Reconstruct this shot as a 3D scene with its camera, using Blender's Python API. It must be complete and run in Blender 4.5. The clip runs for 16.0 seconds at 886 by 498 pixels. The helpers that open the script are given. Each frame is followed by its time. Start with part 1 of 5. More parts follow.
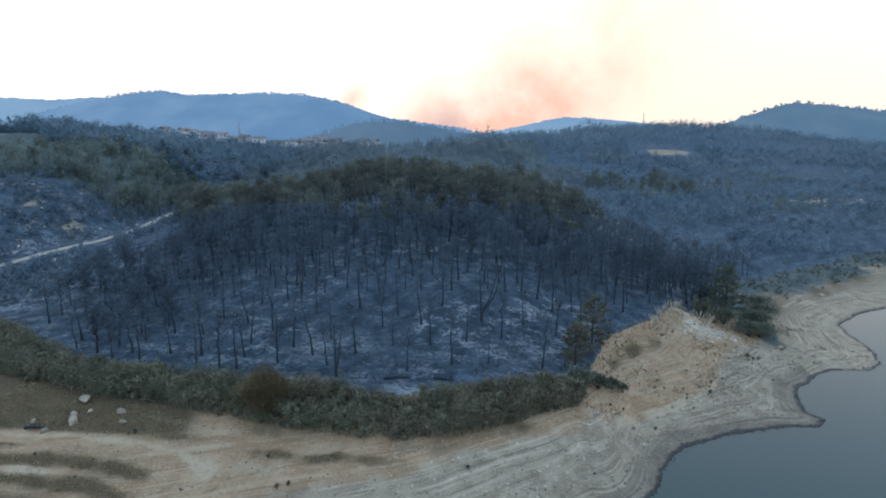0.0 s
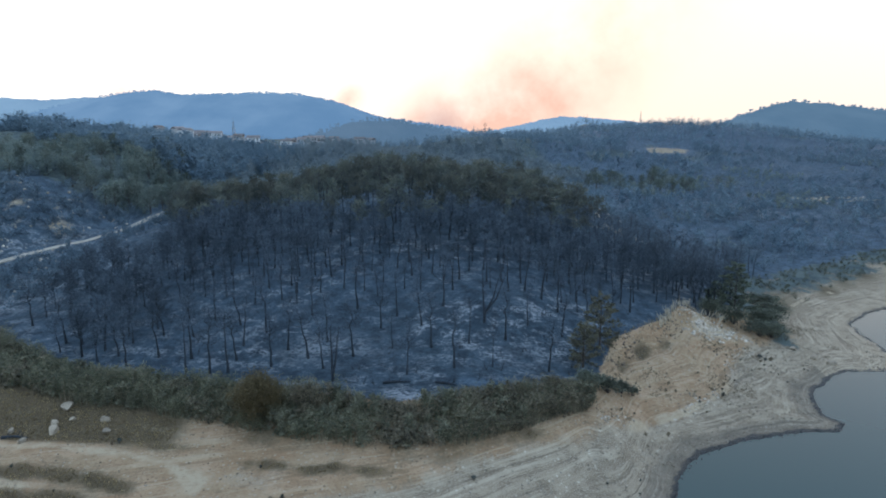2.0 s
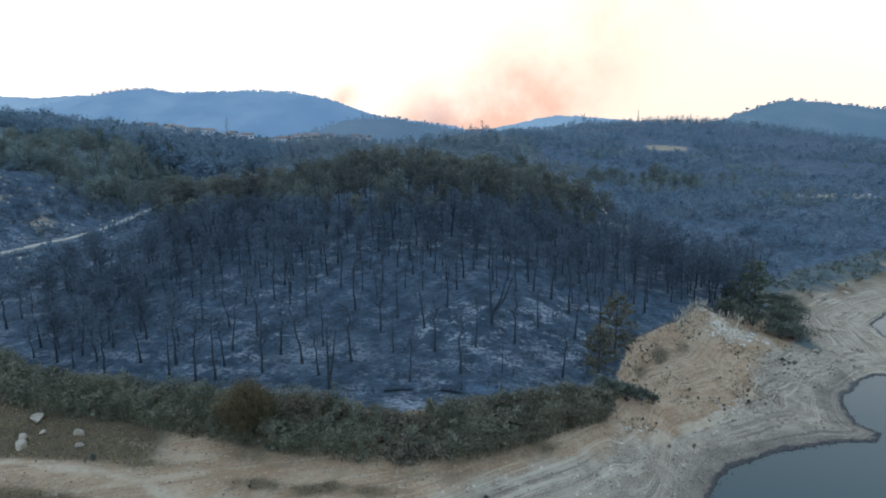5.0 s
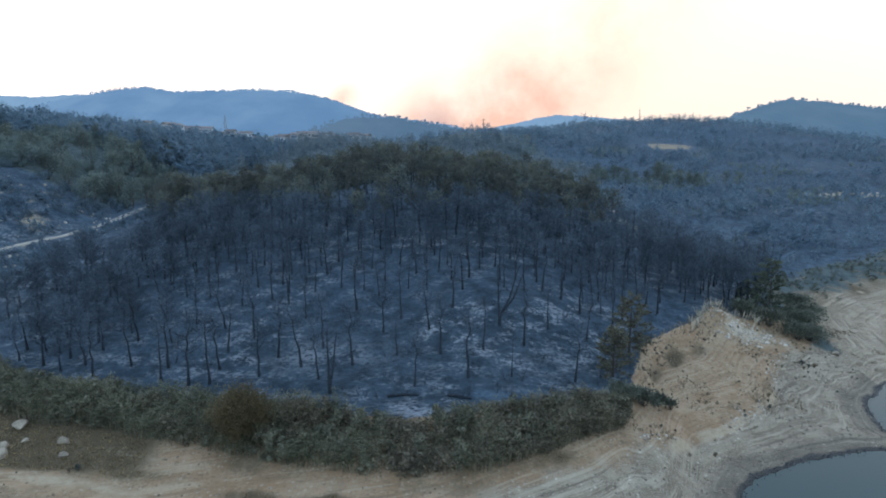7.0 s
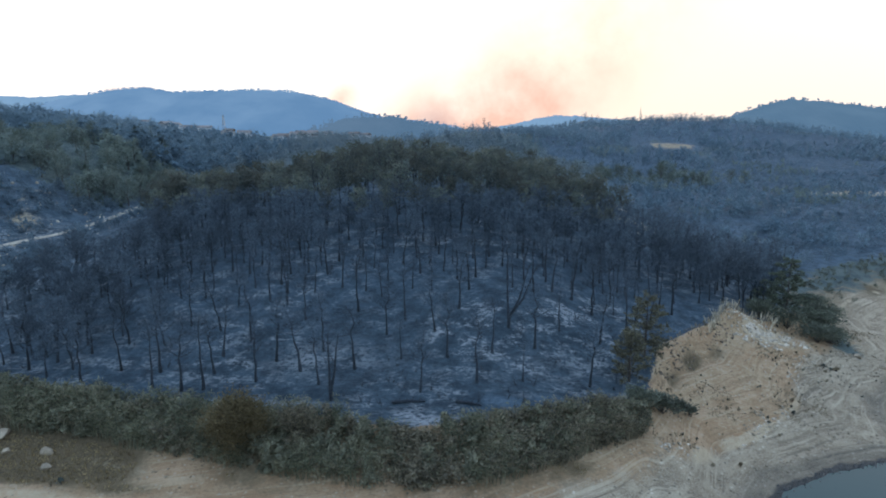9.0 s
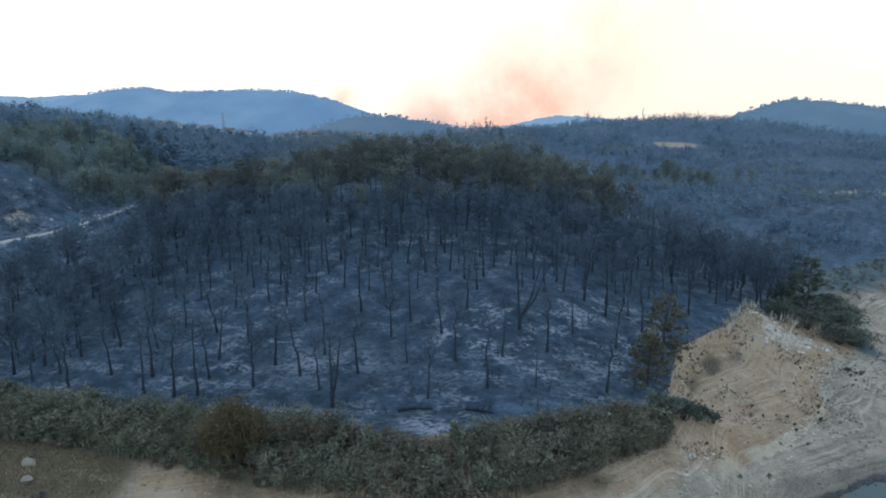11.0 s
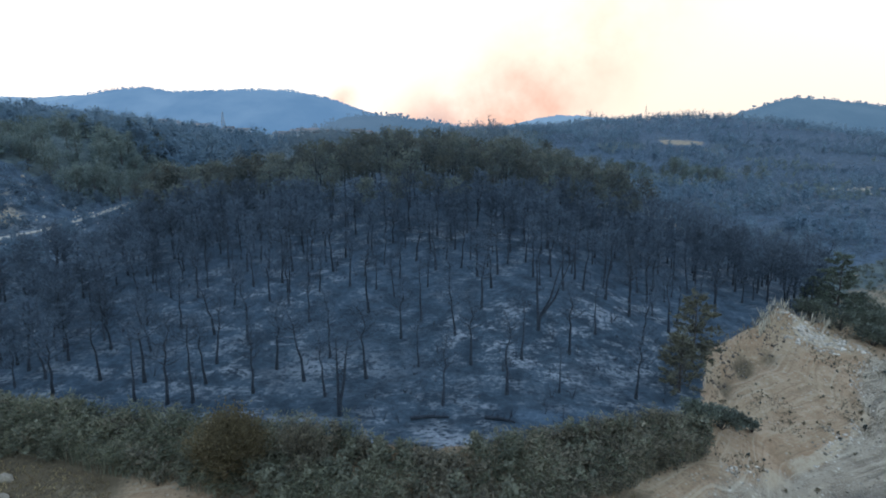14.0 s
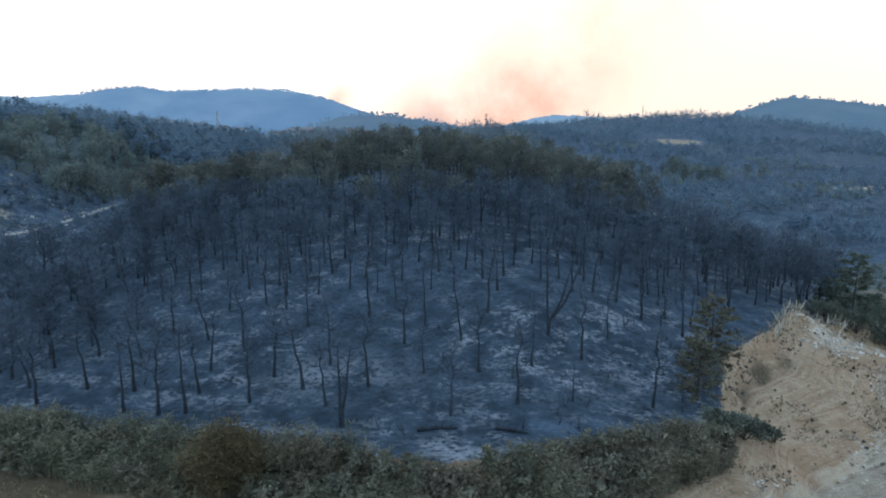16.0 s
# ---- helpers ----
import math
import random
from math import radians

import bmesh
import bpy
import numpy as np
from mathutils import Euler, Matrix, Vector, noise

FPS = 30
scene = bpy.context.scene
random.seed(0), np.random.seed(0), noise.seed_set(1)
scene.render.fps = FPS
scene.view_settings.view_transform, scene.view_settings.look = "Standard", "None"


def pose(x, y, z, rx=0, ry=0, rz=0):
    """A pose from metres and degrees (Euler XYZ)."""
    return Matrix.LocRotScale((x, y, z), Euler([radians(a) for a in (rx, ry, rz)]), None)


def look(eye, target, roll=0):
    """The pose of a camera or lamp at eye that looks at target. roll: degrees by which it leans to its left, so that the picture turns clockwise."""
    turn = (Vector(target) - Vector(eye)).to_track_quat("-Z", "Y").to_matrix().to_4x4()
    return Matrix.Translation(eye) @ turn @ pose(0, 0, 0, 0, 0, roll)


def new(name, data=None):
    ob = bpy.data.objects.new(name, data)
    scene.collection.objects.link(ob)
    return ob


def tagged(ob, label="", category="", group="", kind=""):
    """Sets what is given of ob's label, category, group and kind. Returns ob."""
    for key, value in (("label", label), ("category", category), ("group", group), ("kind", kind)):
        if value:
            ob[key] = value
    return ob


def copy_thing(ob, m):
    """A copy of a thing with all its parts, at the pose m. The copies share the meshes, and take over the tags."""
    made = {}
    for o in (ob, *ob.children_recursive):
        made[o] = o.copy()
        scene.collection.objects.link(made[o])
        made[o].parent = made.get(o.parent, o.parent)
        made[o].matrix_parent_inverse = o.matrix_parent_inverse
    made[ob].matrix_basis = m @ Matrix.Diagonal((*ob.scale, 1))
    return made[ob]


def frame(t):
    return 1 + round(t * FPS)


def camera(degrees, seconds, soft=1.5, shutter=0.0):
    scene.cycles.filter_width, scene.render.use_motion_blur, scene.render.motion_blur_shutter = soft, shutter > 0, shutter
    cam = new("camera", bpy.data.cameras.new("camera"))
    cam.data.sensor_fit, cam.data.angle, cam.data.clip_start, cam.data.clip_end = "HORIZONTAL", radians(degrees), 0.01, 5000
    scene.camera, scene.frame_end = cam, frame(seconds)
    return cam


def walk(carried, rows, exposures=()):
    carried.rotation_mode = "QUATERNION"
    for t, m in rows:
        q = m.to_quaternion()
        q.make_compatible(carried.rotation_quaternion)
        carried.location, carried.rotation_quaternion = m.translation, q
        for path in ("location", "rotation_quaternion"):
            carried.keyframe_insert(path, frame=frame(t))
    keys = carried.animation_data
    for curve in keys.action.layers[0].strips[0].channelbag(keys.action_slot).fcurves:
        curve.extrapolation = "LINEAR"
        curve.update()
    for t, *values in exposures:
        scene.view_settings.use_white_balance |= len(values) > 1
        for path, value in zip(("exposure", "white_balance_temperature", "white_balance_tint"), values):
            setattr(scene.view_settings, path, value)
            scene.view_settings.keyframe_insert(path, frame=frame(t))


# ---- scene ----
cam = camera(73.0, 16.0, soft=1.9)
PATH = [
    (0, (2.362, -4.726, 44.516), (2.227, -2.767, 44.135), 0.00),
    (0.5, (2.101, -3.727, 44.202), (1.968, -1.768, 43.821), -0.00),
    (1, (1.767, -2.619, 43.987), (1.638, -0.660, 43.606), -0.00),
    (1.5, (1.481, -1.580, 43.656), (1.356, 0.379, 43.275), -0.00),
    (2, (1.182, -0.483, 43.316), (1.061, 1.477, 42.935), -0.10),
    (2.5, (0.913, 0.592, 43.071), (0.794, 2.552, 42.689), -0.10),
    (3, (0.561, 1.707, 42.762), (0.447, 3.667, 42.380), -0.10),
    (3.5, (0.302, 2.732, 42.475), (0.190, 4.692, 42.094), -0.10),
    (4, (-0.053, 3.945, 42.141), (-0.162, 5.906, 41.759), -0.10),
    (6.5, (-1.598, 9.293, 40.729), (-1.700, 11.253, 40.346), -0.00),
    (7, (-1.923, 10.343, 40.397), (-2.025, 12.303, 40.014), -0.00),
    (7.5, (-2.244, 11.290, 40.146), (-2.345, 13.251, 39.764), 0.00),
    (8, (-2.587, 12.371, 39.833), (-2.687, 14.332, 39.451), 0.00),
    (8.5, (-2.894, 13.407, 39.522), (-2.993, 15.368, 39.140), 0.00),
    (9, (-3.191, 14.460, 39.222), (-3.290, 16.421, 38.841), 0.00),
    (11.5, (-4.660, 19.502, 37.748), (-4.761, 21.462, 37.369), -0.00),
    (12, (-4.933, 20.420, 37.471), (-5.035, 22.381, 37.091), -0.00),
    (12.5, (-5.253, 21.288, 37.203), (-5.355, 23.249, 36.823), -0.00),
    (13, (-5.616, 22.155, 36.891), (-5.717, 24.116, 36.512), -0.00),
    (13.5, (-5.956, 23.002, 36.594), (-6.057, 24.963, 36.215), -0.00),
    (14, (-6.350, 23.845, 36.340), (-6.451, 25.806, 35.962), -0.10),
    (14.5, (-6.695, 24.716, 36.156), (-6.794, 26.677, 35.777), -0.10),
    (15, (-7.053, 25.533, 36.041), (-7.149, 27.494, 35.662), -0.10),
    (15.5, (-7.385, 26.372, 35.860), (-7.479, 28.333, 35.482), -0.10),
    (16, (-7.754, 27.237, 35.782), (-7.840, 29.199, 35.404), -0.10),
]
walk(cam, [(t, look(eye, target, roll)) for t, eye, target, roll in PATH])

# ---- world: smoky dusk sky, the sun low behind the smoke ----
SUN_AZ, SUN_EL = 4.0, 3.0
world = bpy.data.worlds.new("world")
scene.world = world
world.use_nodes = True
wt = world.node_tree
wt.nodes.clear()


def wnode(kind, **settings):
    n = wt.nodes.new(kind)
    for key, value in settings.items():
        n.inputs[key.replace("_", " ")].default_value = value
    return n


def wmath(op, a, b=0.5):
    n = wt.nodes.new("ShaderNodeMath")
    n.operation = op
    for k, v in enumerate((a, b)):
        if isinstance(v, (int, float)):
            n.inputs[k].default_value = v
        else:
            wt.links.new(v, n.inputs[k])
    return n.outputs[0]


def wmix(fac, a, b):
    n = wt.nodes.new("ShaderNodeMix")
    n.data_type = "RGBA"
    for k, v in ((0, fac), (6, a), (7, b)):
        if isinstance(v, (int, float)):
            n.inputs[k].default_value = v
        elif isinstance(v, tuple):
            n.inputs[k].default_value = (*v, 1)
        else:
            wt.links.new(v, n.inputs[k])
    return n.outputs[2]


def wbell(value, centre, width):
    """exp(-((value - centre) / width)^2)"""
    d = wmath("DIVIDE", wmath("SUBTRACT", value, centre), width)
    return wmath("POWER", math.e, wmath("MULTIPLY", wmath("MULTIPLY", d, d), -1.0))


sky = wt.nodes.new("ShaderNodeTexSky")
sky.sky_type, sky.sun_disc = "NISHITA", False
sky.sun_elevation, sky.sun_rotation = radians(SUN_EL), radians(SUN_AZ)
sky.air_density, sky.dust_density, sky.ozone_density = 1.0, 2.0, 2.0
coord = wt.nodes.new("ShaderNodeTexCoord")
split = wt.nodes.new("ShaderNodeSeparateXYZ")
wt.links.new(coord.outputs["Generated"], split.inputs[0])
dx, dy, dz = split.outputs
azim = wmath("ARCTAN2", dx, dy)          # radians to the right of straight ahead
elev = wmath("ARCSINE", dz)
skyscale = wt.nodes.new("ShaderNodeVectorMath")
skyscale.operation = "SCALE"
wt.links.new(sky.outputs[0], skyscale.inputs[0])
skyscale.inputs["Scale"].default_value = 0.15
high = wt.nodes.new("ShaderNodeVectorMath")
high.operation = "ADD"
wt.links.new(skyscale.outputs[0], high.inputs[0])
high.inputs[1].default_value = (0.42, 0.61, 0.90)
# thin lit smoke fills the sky ahead
ahead = wmath("MULTIPLY", wbell(azim, 0.0, 1.3), wbell(elev, 0.05, 0.42))
glow = wmix(wmath("MULTIPLY", wbell(azim, 0.55, 0.70), 0.9), (1.05, 1.0, 0.90), (0.69, 0.615, 0.53))
sky_col = wmix(ahead, high.outputs[0], glow)
# smoke plume drifting up from behind the ridge
warp = wnode("ShaderNodeTexNoise", Scale=7.0, Detail=6.0, Roughness=0.6)
wt.links.new(coord.outputs["Generated"], warp.inputs["Vector"])
drift = wmath("SUBTRACT", azim, wmath("MULTIPLY", elev, 1.15))
plume = wmath("MULTIPLY", wbell(drift, -0.01, 0.15), wbell(elev, 0.02, 0.22))
plume_low = wmath("MULTIPLY", wbell(azim, 0.04, 0.19), wbell(elev, -0.01, 0.065))
plume_left = wmath("MULTIPLY", wbell(wmath("SUBTRACT", azim, wmath("MULTIPLY", elev, 0.3)), -0.232, 0.024), wbell(elev, 0.050, 0.026))
plume_far = wmath("MULTIPLY", wbell(azim, -0.53, 0.04), wbell(elev, 0.05, 0.03))
plume_side = wmath("MULTIPLY", wbell(azim, 0.42, 0.5), wbell(elev, 0.0, 0.10))
dens = wmath("ADD", wmath("MULTIPLY", plume, 0.9), wmath("MULTIPLY", plume_low, 0.7))
dens = wmath("ADD", dens, wmath("MULTIPLY", wmath("ADD", plume_left, wmath("MULTIPLY", plume_far, 0.8)), 1.15))
ragged = wnode("ShaderNodeMapRange", From_Min=0.34, From_Max=0.66)
wt.links.new(warp.outputs[0], ragged.inputs["Value"])
dens = wmath("MULTIPLY", dens, wmath("ADD", wmath("MULTIPLY", ragged.outputs[0], 0.75), 0.25))
dens = wmath("ADD", dens, wmath("MULTIPLY", plume_side, 0.12))
dens = wmath("MINIMUM", dens, 0.95)
sky_col = wmix(dens, sky_col, (0.66, 0.41, 0.325))
dark = wmath("MULTIPLY", wbell(azim, -0.065, 0.035), wbell(elev, 0.01, 0.03))
sky_col = wmix(wmath("MULTIPLY", dark, 0.5), sky_col, (0.40, 0.31, 0.33))
back = wt.nodes.new("ShaderNodeBackground")
wt.links.new(sky_col, back.inputs["Color"])
back.inputs["Strength"].default_value = 1.0
wout = wt.nodes.new("ShaderNodeOutputWorld")
wt.links.new(back.outputs[0], wout.inputs[0])

sun = new("sun", bpy.data.lights.new("sun", "SUN"))
sun.data.energy, sun.data.angle, sun.data.color = 0.5, radians(20), (1.0, 0.80, 0.62)
sun.matrix_world = look((0, 0, 300), (0 - math.sin(radians(SUN_AZ)) * 100, -math.cos(radians(SUN_AZ)) * 100, 300 - 100 * math.tan(radians(SUN_EL + 3))))
scene.view_settings.exposure = 0.58

# ---- the lie of the land ----
# the water's edge (water to the right of it, level 0), going away from the camera
SHORE = [(-400, -120), (-90, 0), (-25, 28), (8, 48), (23.4, 63.9), (27.4, 70.9), (32, 77.1), (39.5, 80.9), (48.5, 83.8), (53.9, 84.6), (56.6, 86.8), (54.8, 89.5), (55.8, 94), (58.1, 98.4), (63.8, 104.3), (69, 108.2), (76.4, 108.6), (80.5, 112), (83, 118.1), (84.1, 126.8), (86.4, 136.9), (96.6, 146.6), (106.7, 152.3), (180, 170), (700, 190)]
# the front edge of the burnt ground
EDGE_X = [-400, -150, -110, -90, -75, -62, -45, -25, -17, -10, -4, 4, 10, 18, 21, 24.5, 34, 41, 50, 60, 68, 75, 94, 108, 124, 140, 400]
EDGE_Y = [150, 124, 112, 100.5, 91, 83.5, 81, 79, 77.3, 75.4, 76.6, 79, 80.5, 84.5, 92, 101, 109.5, 116.5, 119.5, 131, 151, 160, 174, 184, 194, 202, 290]
# the pale track along the foreshore, and the sandy line under the reeds
REED_X = [-125, -110, -85, -75, -67, -57, -43, -31, -21.5, -16.7, -9, -3, 2.3, 8.6, 16.6, 18.5]
REED_Y = [106, 98, 85, 81, 78.6, 75.2, 73.2, 70.4, 68.5, 67.6, 67.0, 67.3, 70.2, 73.8, 79.2, 82.8]
SAND_TRACK = [(-75, 66.5), (-59, 66.2), (-52.5, 66.3), (-43, 65.4), (-36, 63.8), (-31, 60.5), (-27, 56), (-24, 50)]
SAND_LINE = [(-44, 71.2), (-36.5, 69.2), (-30, 68), (-22, 66.6), (-13, 65.6), (-4, 65.4), (8, 68.6), (19, 75.4), (26, 81.5), (33, 87), (40, 92)]
RILLS = [[(24, 88), (30, 90), (38, 98), (46, 107)], [(27, 95), (33, 101), (38, 108)], [(31, 88.5), (38, 94), (47, 104), (53, 110)]]


def smooth(a, b, v):
    u = np.clip((v - a) / (b - a), 0, 1)
    return u * u * (3 - 2 * u)


def hashed(i, j, seed):
    n = (i * 374761393 + j * 668265263 + seed * 69069) & 0xFFFFFFFF
    n = ((n ^ (n >> 13)) * 1274126177) & 0xFFFFFFFF
    return ((n ^ (n >> 16)) & 0xFFFF) / 65535.0


def lumps(x, y, size, seed=0, octaves=3):
    """Smooth value noise from -1 to 1, in numpy."""
    total, amp, norm = 0.0, 1.0, 0.0
    for k in range(octaves):
        u, v = np.asarray(x, float) / size + 17.3 * k, np.asarray(y, float) / size - 9.1 * k
        i, j = np.floor(u).astype(np.int64), np.floor(v).astype(np.int64)
        fu, fv = u - i, v - j
        fu, fv = fu * fu * (3 - 2 * fu), fv * fv * (3 - 2 * fv)
        a, b = hashed(i, j, seed + k), hashed(i + 1, j, seed + k)
        c, d = hashed(i, j + 1, seed + k), hashed(i + 1, j + 1, seed + k)
        total = total + amp * ((a * (1 - fu) + b * fu) * (1 - fv) + (c * (1 - fu) + d * fu) * fv)
        norm, amp, size = norm + amp, amp * 0.5, size * 0.5
    return total / norm * 2 - 1


def inland(x, y):
    """Metres from the water's edge, positive on land."""
    x, y = np.asarray(x, float), np.asarray(y, float)
    best, water = np.full(x.shape, 1e9), np.zeros(x.shape, bool)
    ring = SHORE + [(5000, 190), (5000, -5000), (-400, -5000)]
    for k in range(len(ring)):
        (ax, ay), (bx, by) = ring[k], ring[(k + 1) % len(ring)]
        if k < len(SHORE) - 1:
            u = np.clip(((x - ax) * (bx - ax) + (y - ay) * (by - ay)) / ((bx - ax) ** 2 + (by - ay) ** 2), 0, 1)
            best = np.minimum(best, np.hypot(x - ax - u * (bx - ax), y - ay - u * (by - ay)))
        if ay != by:
            cross = ((ay > y) != (by > y)) & (x < (bx - ax) * (y - ay) / (by - ay) + ax)
            water = water ^ cross
    best = np.where(water, -best, best)
    return best + (0.6 * lumps(x, y, 3.5, 77) + 0.35 * lumps(x, y, 1.3, 78)) * np.exp(-(best / 3) ** 2)


def edge_y(x):
    return np.interp(x, EDGE_X, EDGE_Y)


def before_edge(x, y):
    """Metres in front of the burnt ground (negative inside it), roughly at right angles to its edge."""
    slope = (edge_y(np.asarray(x, float) + 2) - edge_y(np.asarray(x, float) - 2)) / 4
    return (edge_y(x) - y) / np.sqrt(1 + slope ** 2)


def bump_at(x, y, cx, cy, rx, ry):
    return np.exp(-((x - cx) / rx) ** 2 - ((y - cy) / ry) ** 2)


def height(x, y):
    x, y = np.asarray(x, float), np.asarray(y, float)
    s, e = inland(x, y), before_edge(x, y)
    lip = np.interp(x, [-80, -40, 0, 20, 28, 41, 60, 97, 150], [6.8, 6.4, 7.2, 5.6, 5.0, 5.7, 4.2, 2.6, 3.0])
    b = np.clip(s, 0, None) / (np.clip(s, 0, None) + np.clip(e, 0, None) + 1e-6)
    prof = np.interp(b, [0, 0.15, 0.3, 0.4, 0.55, 0.7, 0.83, 0.95, 1.0], [0, 0.07, 0.14, 0.2, 0.42, 0.60, 0.75, 0.95, 1.0])
    z = lip * prof
    r = (np.abs((x + 22) / 84) ** 2.6 + np.abs((y - 167) / np.where(y < 167, 81, 75)) ** 2.6) ** (1 / 2.6)
    r = np.sqrt(r * r + 0.012)
    cone = 1 - r
    z = z + 23 * np.log1p(np.exp(np.clip(cone * 22, -40, 40))) / 22
    z = z + 8.5 * smooth(-45, -115, x) * smooth(95, 175, y)
    far = 14 * np.log1p(np.exp(np.clip((y - 185) / 14, -30, 30)))
    cap = 38 + 4 * lumps(x, y, 160, 5) - 15 * smooth(240, 420, x) - 5 * bump_at(x, y, 50, 640, 50, 150) - 10 * smooth(820, 1000, y) - 17 * smooth(0, -80, x) * smooth(540, 640, y)
    cap = cap - 26 * bump_at(x, y, -150, 540, 140, 230)
    rise = 0.095 * far
    z = z + rise * cap / (rise ** 4 + cap ** 4) ** 0.25
    # the hillside above the track, and the spur that runs back from the burnt hill
    z = z + 14.5 * smooth(2, 34, -106 - x) * smooth(135, 175, y) * (1 - 0.36 * smooth(225, 290, y) - 0.64 * smooth(310, 400, y))
    z = z + 9 * bump_at(x, y, -250, 298, 55, 45) - 7 * bump_at(x, y, -138, 332, 36, 42) + 3 * bump_at(x, y, -162, 222, 22, 20) + 1.6 * bump_at(x, y, -122, 176, 12, 14)
    z = z + 13.5 * bump_at(x, y, -36, 262, 46, 46) + 8 * bump_at(x, y, 30, 215, 24, 45) + 2.2 * bump_at(x, y, 6, 107, 13, 9)
    z = z - 5 * bump_at(x, y, -85, 245, 26, 40)
    # the valley on the far side, the village ridge and the skyline ridge
    z = z - 7 * bump_at(x, y, 75, 372, 50, 50) - 3.5 * bump_at(x, y, 185, 330, 70, 50) + 6 * bump_at(x, y, -190, 490, 70, 60) + 4 * bump_at(x, y, -130, 515, 35, 35) + 8.5 * bump_at(x, y, 0, 482, 85, 45)
    z = z + 8 * bump_at(x, y, 185, 575, 110, 60)
    z = z + 13 * bump_at(x, y, 200, 730, 190, 170) + 10 * bump_at(x, y, 128, 740, 16, 22)
    inside = smooth(0, 12, -e)
    z = z + inside * (0.5 * lumps(x, y, 14, 2) + 1.6 * lumps(x, y, 60, 3) * smooth(180, 320, y))
    z = z + (1 - inside) * smooth(0, 6, s) * 0.22 * lumps(x, y, 6, 4)
    z = z + 0.45 * lumps(x, y, 5.5, 9) * smooth(8, 14, s) * smooth(-0.5, 4, e) * smooth(16, 24, x) * smooth(75, 60, x)
    # the crest of the bank with its crumbling scarp, and rills that run down it
    bank = smooth(22, 27, x) * smooth(58, 50, x) * smooth(-3, 0, e)
    z = z + bank * (0.9 * np.exp(-((e - 0.6) / 1.3) ** 2) - 0.9 * np.exp(-((e - 3.6) / 1.6) ** 2) * smooth(42, 36, x))
    z = z + 1.0 * bump_at(x, y, 41.3, 115.6, 3.0, 3.0) - 0.7 * bump_at(x, y, 49, 118, 3.5, 3)
    z = z + bank * smooth(1, 5, e) * smooth(6, 11, s) * (0.42 * lumps((x + y) * 0.72, (y - x) * 0.15, 2.6, 12) + 0.5 * lumps(x, y, 7, 13))
    # the step cut by the waves at an old waterline
    old = s - np.interp(x, [-30, 0, 12, 23, 31, 37, 43, 60], [25, 18.5, 14, 9.0, 8, 9.4, 13, 12.5]) + 0.6 * lumps(x, y, 9, 21)
    z = z + 0.5 * smooth(-0.6, 0.5, old) * smooth(7, 1.5, old) * smooth(-36, -20, x) * smooth(62, 50, x) * smooth(2, 5, e)
    # the soft old shorelines left by the falling water
    terr = np.sin((0.4 * np.clip(s, 0, 60) + 18 * b) * 2.6 + 1.2 * lumps(x, y, 15, 8))
    z = z + 0.09 * terr * smooth(1, 4, s) * (1 - smooth(0.35, 0.6, b))
    z = np.where(s < 0, np.maximum(s * 0.16, -5.0), z + 0.03)
    return z


def meadow_y(x):
    """The line of the pale meadow that crosses the hillside."""
    return np.interp(x, [-260, -199, -161, -145, -132], [302, 264, 227, 220, 216])


def from_line(x, y, line):
    """Metres from a line of points."""
    best = np.full(np.shape(x), 1e9)
    for (ax, ay), (bx, by) in zip(line[:-1], line[1:]):
        u = np.clip(((x - ax) * (bx - ax) + (y - ay) * (by - ay)) / ((bx - ax) ** 2 + (by - ay) ** 2), 0, 1)
        best = np.minimum(best, np.hypot(x - ax - u * (bx - ax), y - ay - u * (by - ay)))
    return best


def olive_bands(x, y):
    """The grassy bands below the foreshore track."""
    wob = lumps(x, y, 5, 41)
    return smooth(-36, -42, x + 2 * wob) * smooth(1.2, 2.4, from_line(x, y, SAND_TRACK)) * smooth(66, 64, y)


def grassy(x, y):
    """Withered grass: the strip under the reeds, the bands below the track, the dark patch in the sand."""
    wob = lumps(x, y, 5, 41)
    track = from_line(x, y, SAND_TRACK)
    g = 0.95 * smooth(-34, -42, x) * smooth(66.2, 68.2, y + 0.6 * wob) + 0.25 * lumps(x, y, 4, 42)
    g = np.maximum(g, olive_bands(x, y) * (0.66 + 0.3 * np.sin(track * 1.7 + 1.5 * wob) + 0.3 * lumps(x, y, 2.5, 46)))
    g = np.maximum(g, 0.85 * smooth(0.1, 1.0, bump_at(x, y + 0.05 * (x + 18), -18.5, 63.6, 11, 1.9) + 0.45 * wob + 0.2 * lumps(x, y, 1.8, 47)))
    g = np.maximum(g, 0.75 * bump_at(x, y, -39, 66.9, 7, 1.3))
    under = edge_y(x) - np.interp(x, REED_X, REED_Y)
    return np.maximum(g, smooth(-36, -26, x) * smooth(22, 14, x) * smooth(3.4, 1.0, before_edge(x, y) - under) * (0.45 + 0.5 * wob))


# ---- end of land ----
# ---- materials ----
def material(name):
    m = bpy.data.materials.new(name)
    m.use_nodes = True
    nt = m.node_tree
    nt.nodes.clear()
    out = nt.nodes.new("ShaderNodeOutputMaterial")
    bsdf = nt.nodes.new("ShaderNodeBsdfPrincipled")
    nt.links.new(bsdf.outputs[0], out.inputs[0])
    return m, nt, bsdf


def put(nt, value, socket):
    if isinstance(value, tuple):
        socket.default_value = (*value, 1) if len(value) == 3 else value
    elif isinstance(value, (int, float)):
        socket.default_value = value
    else:
        nt.links.new(value, socket)


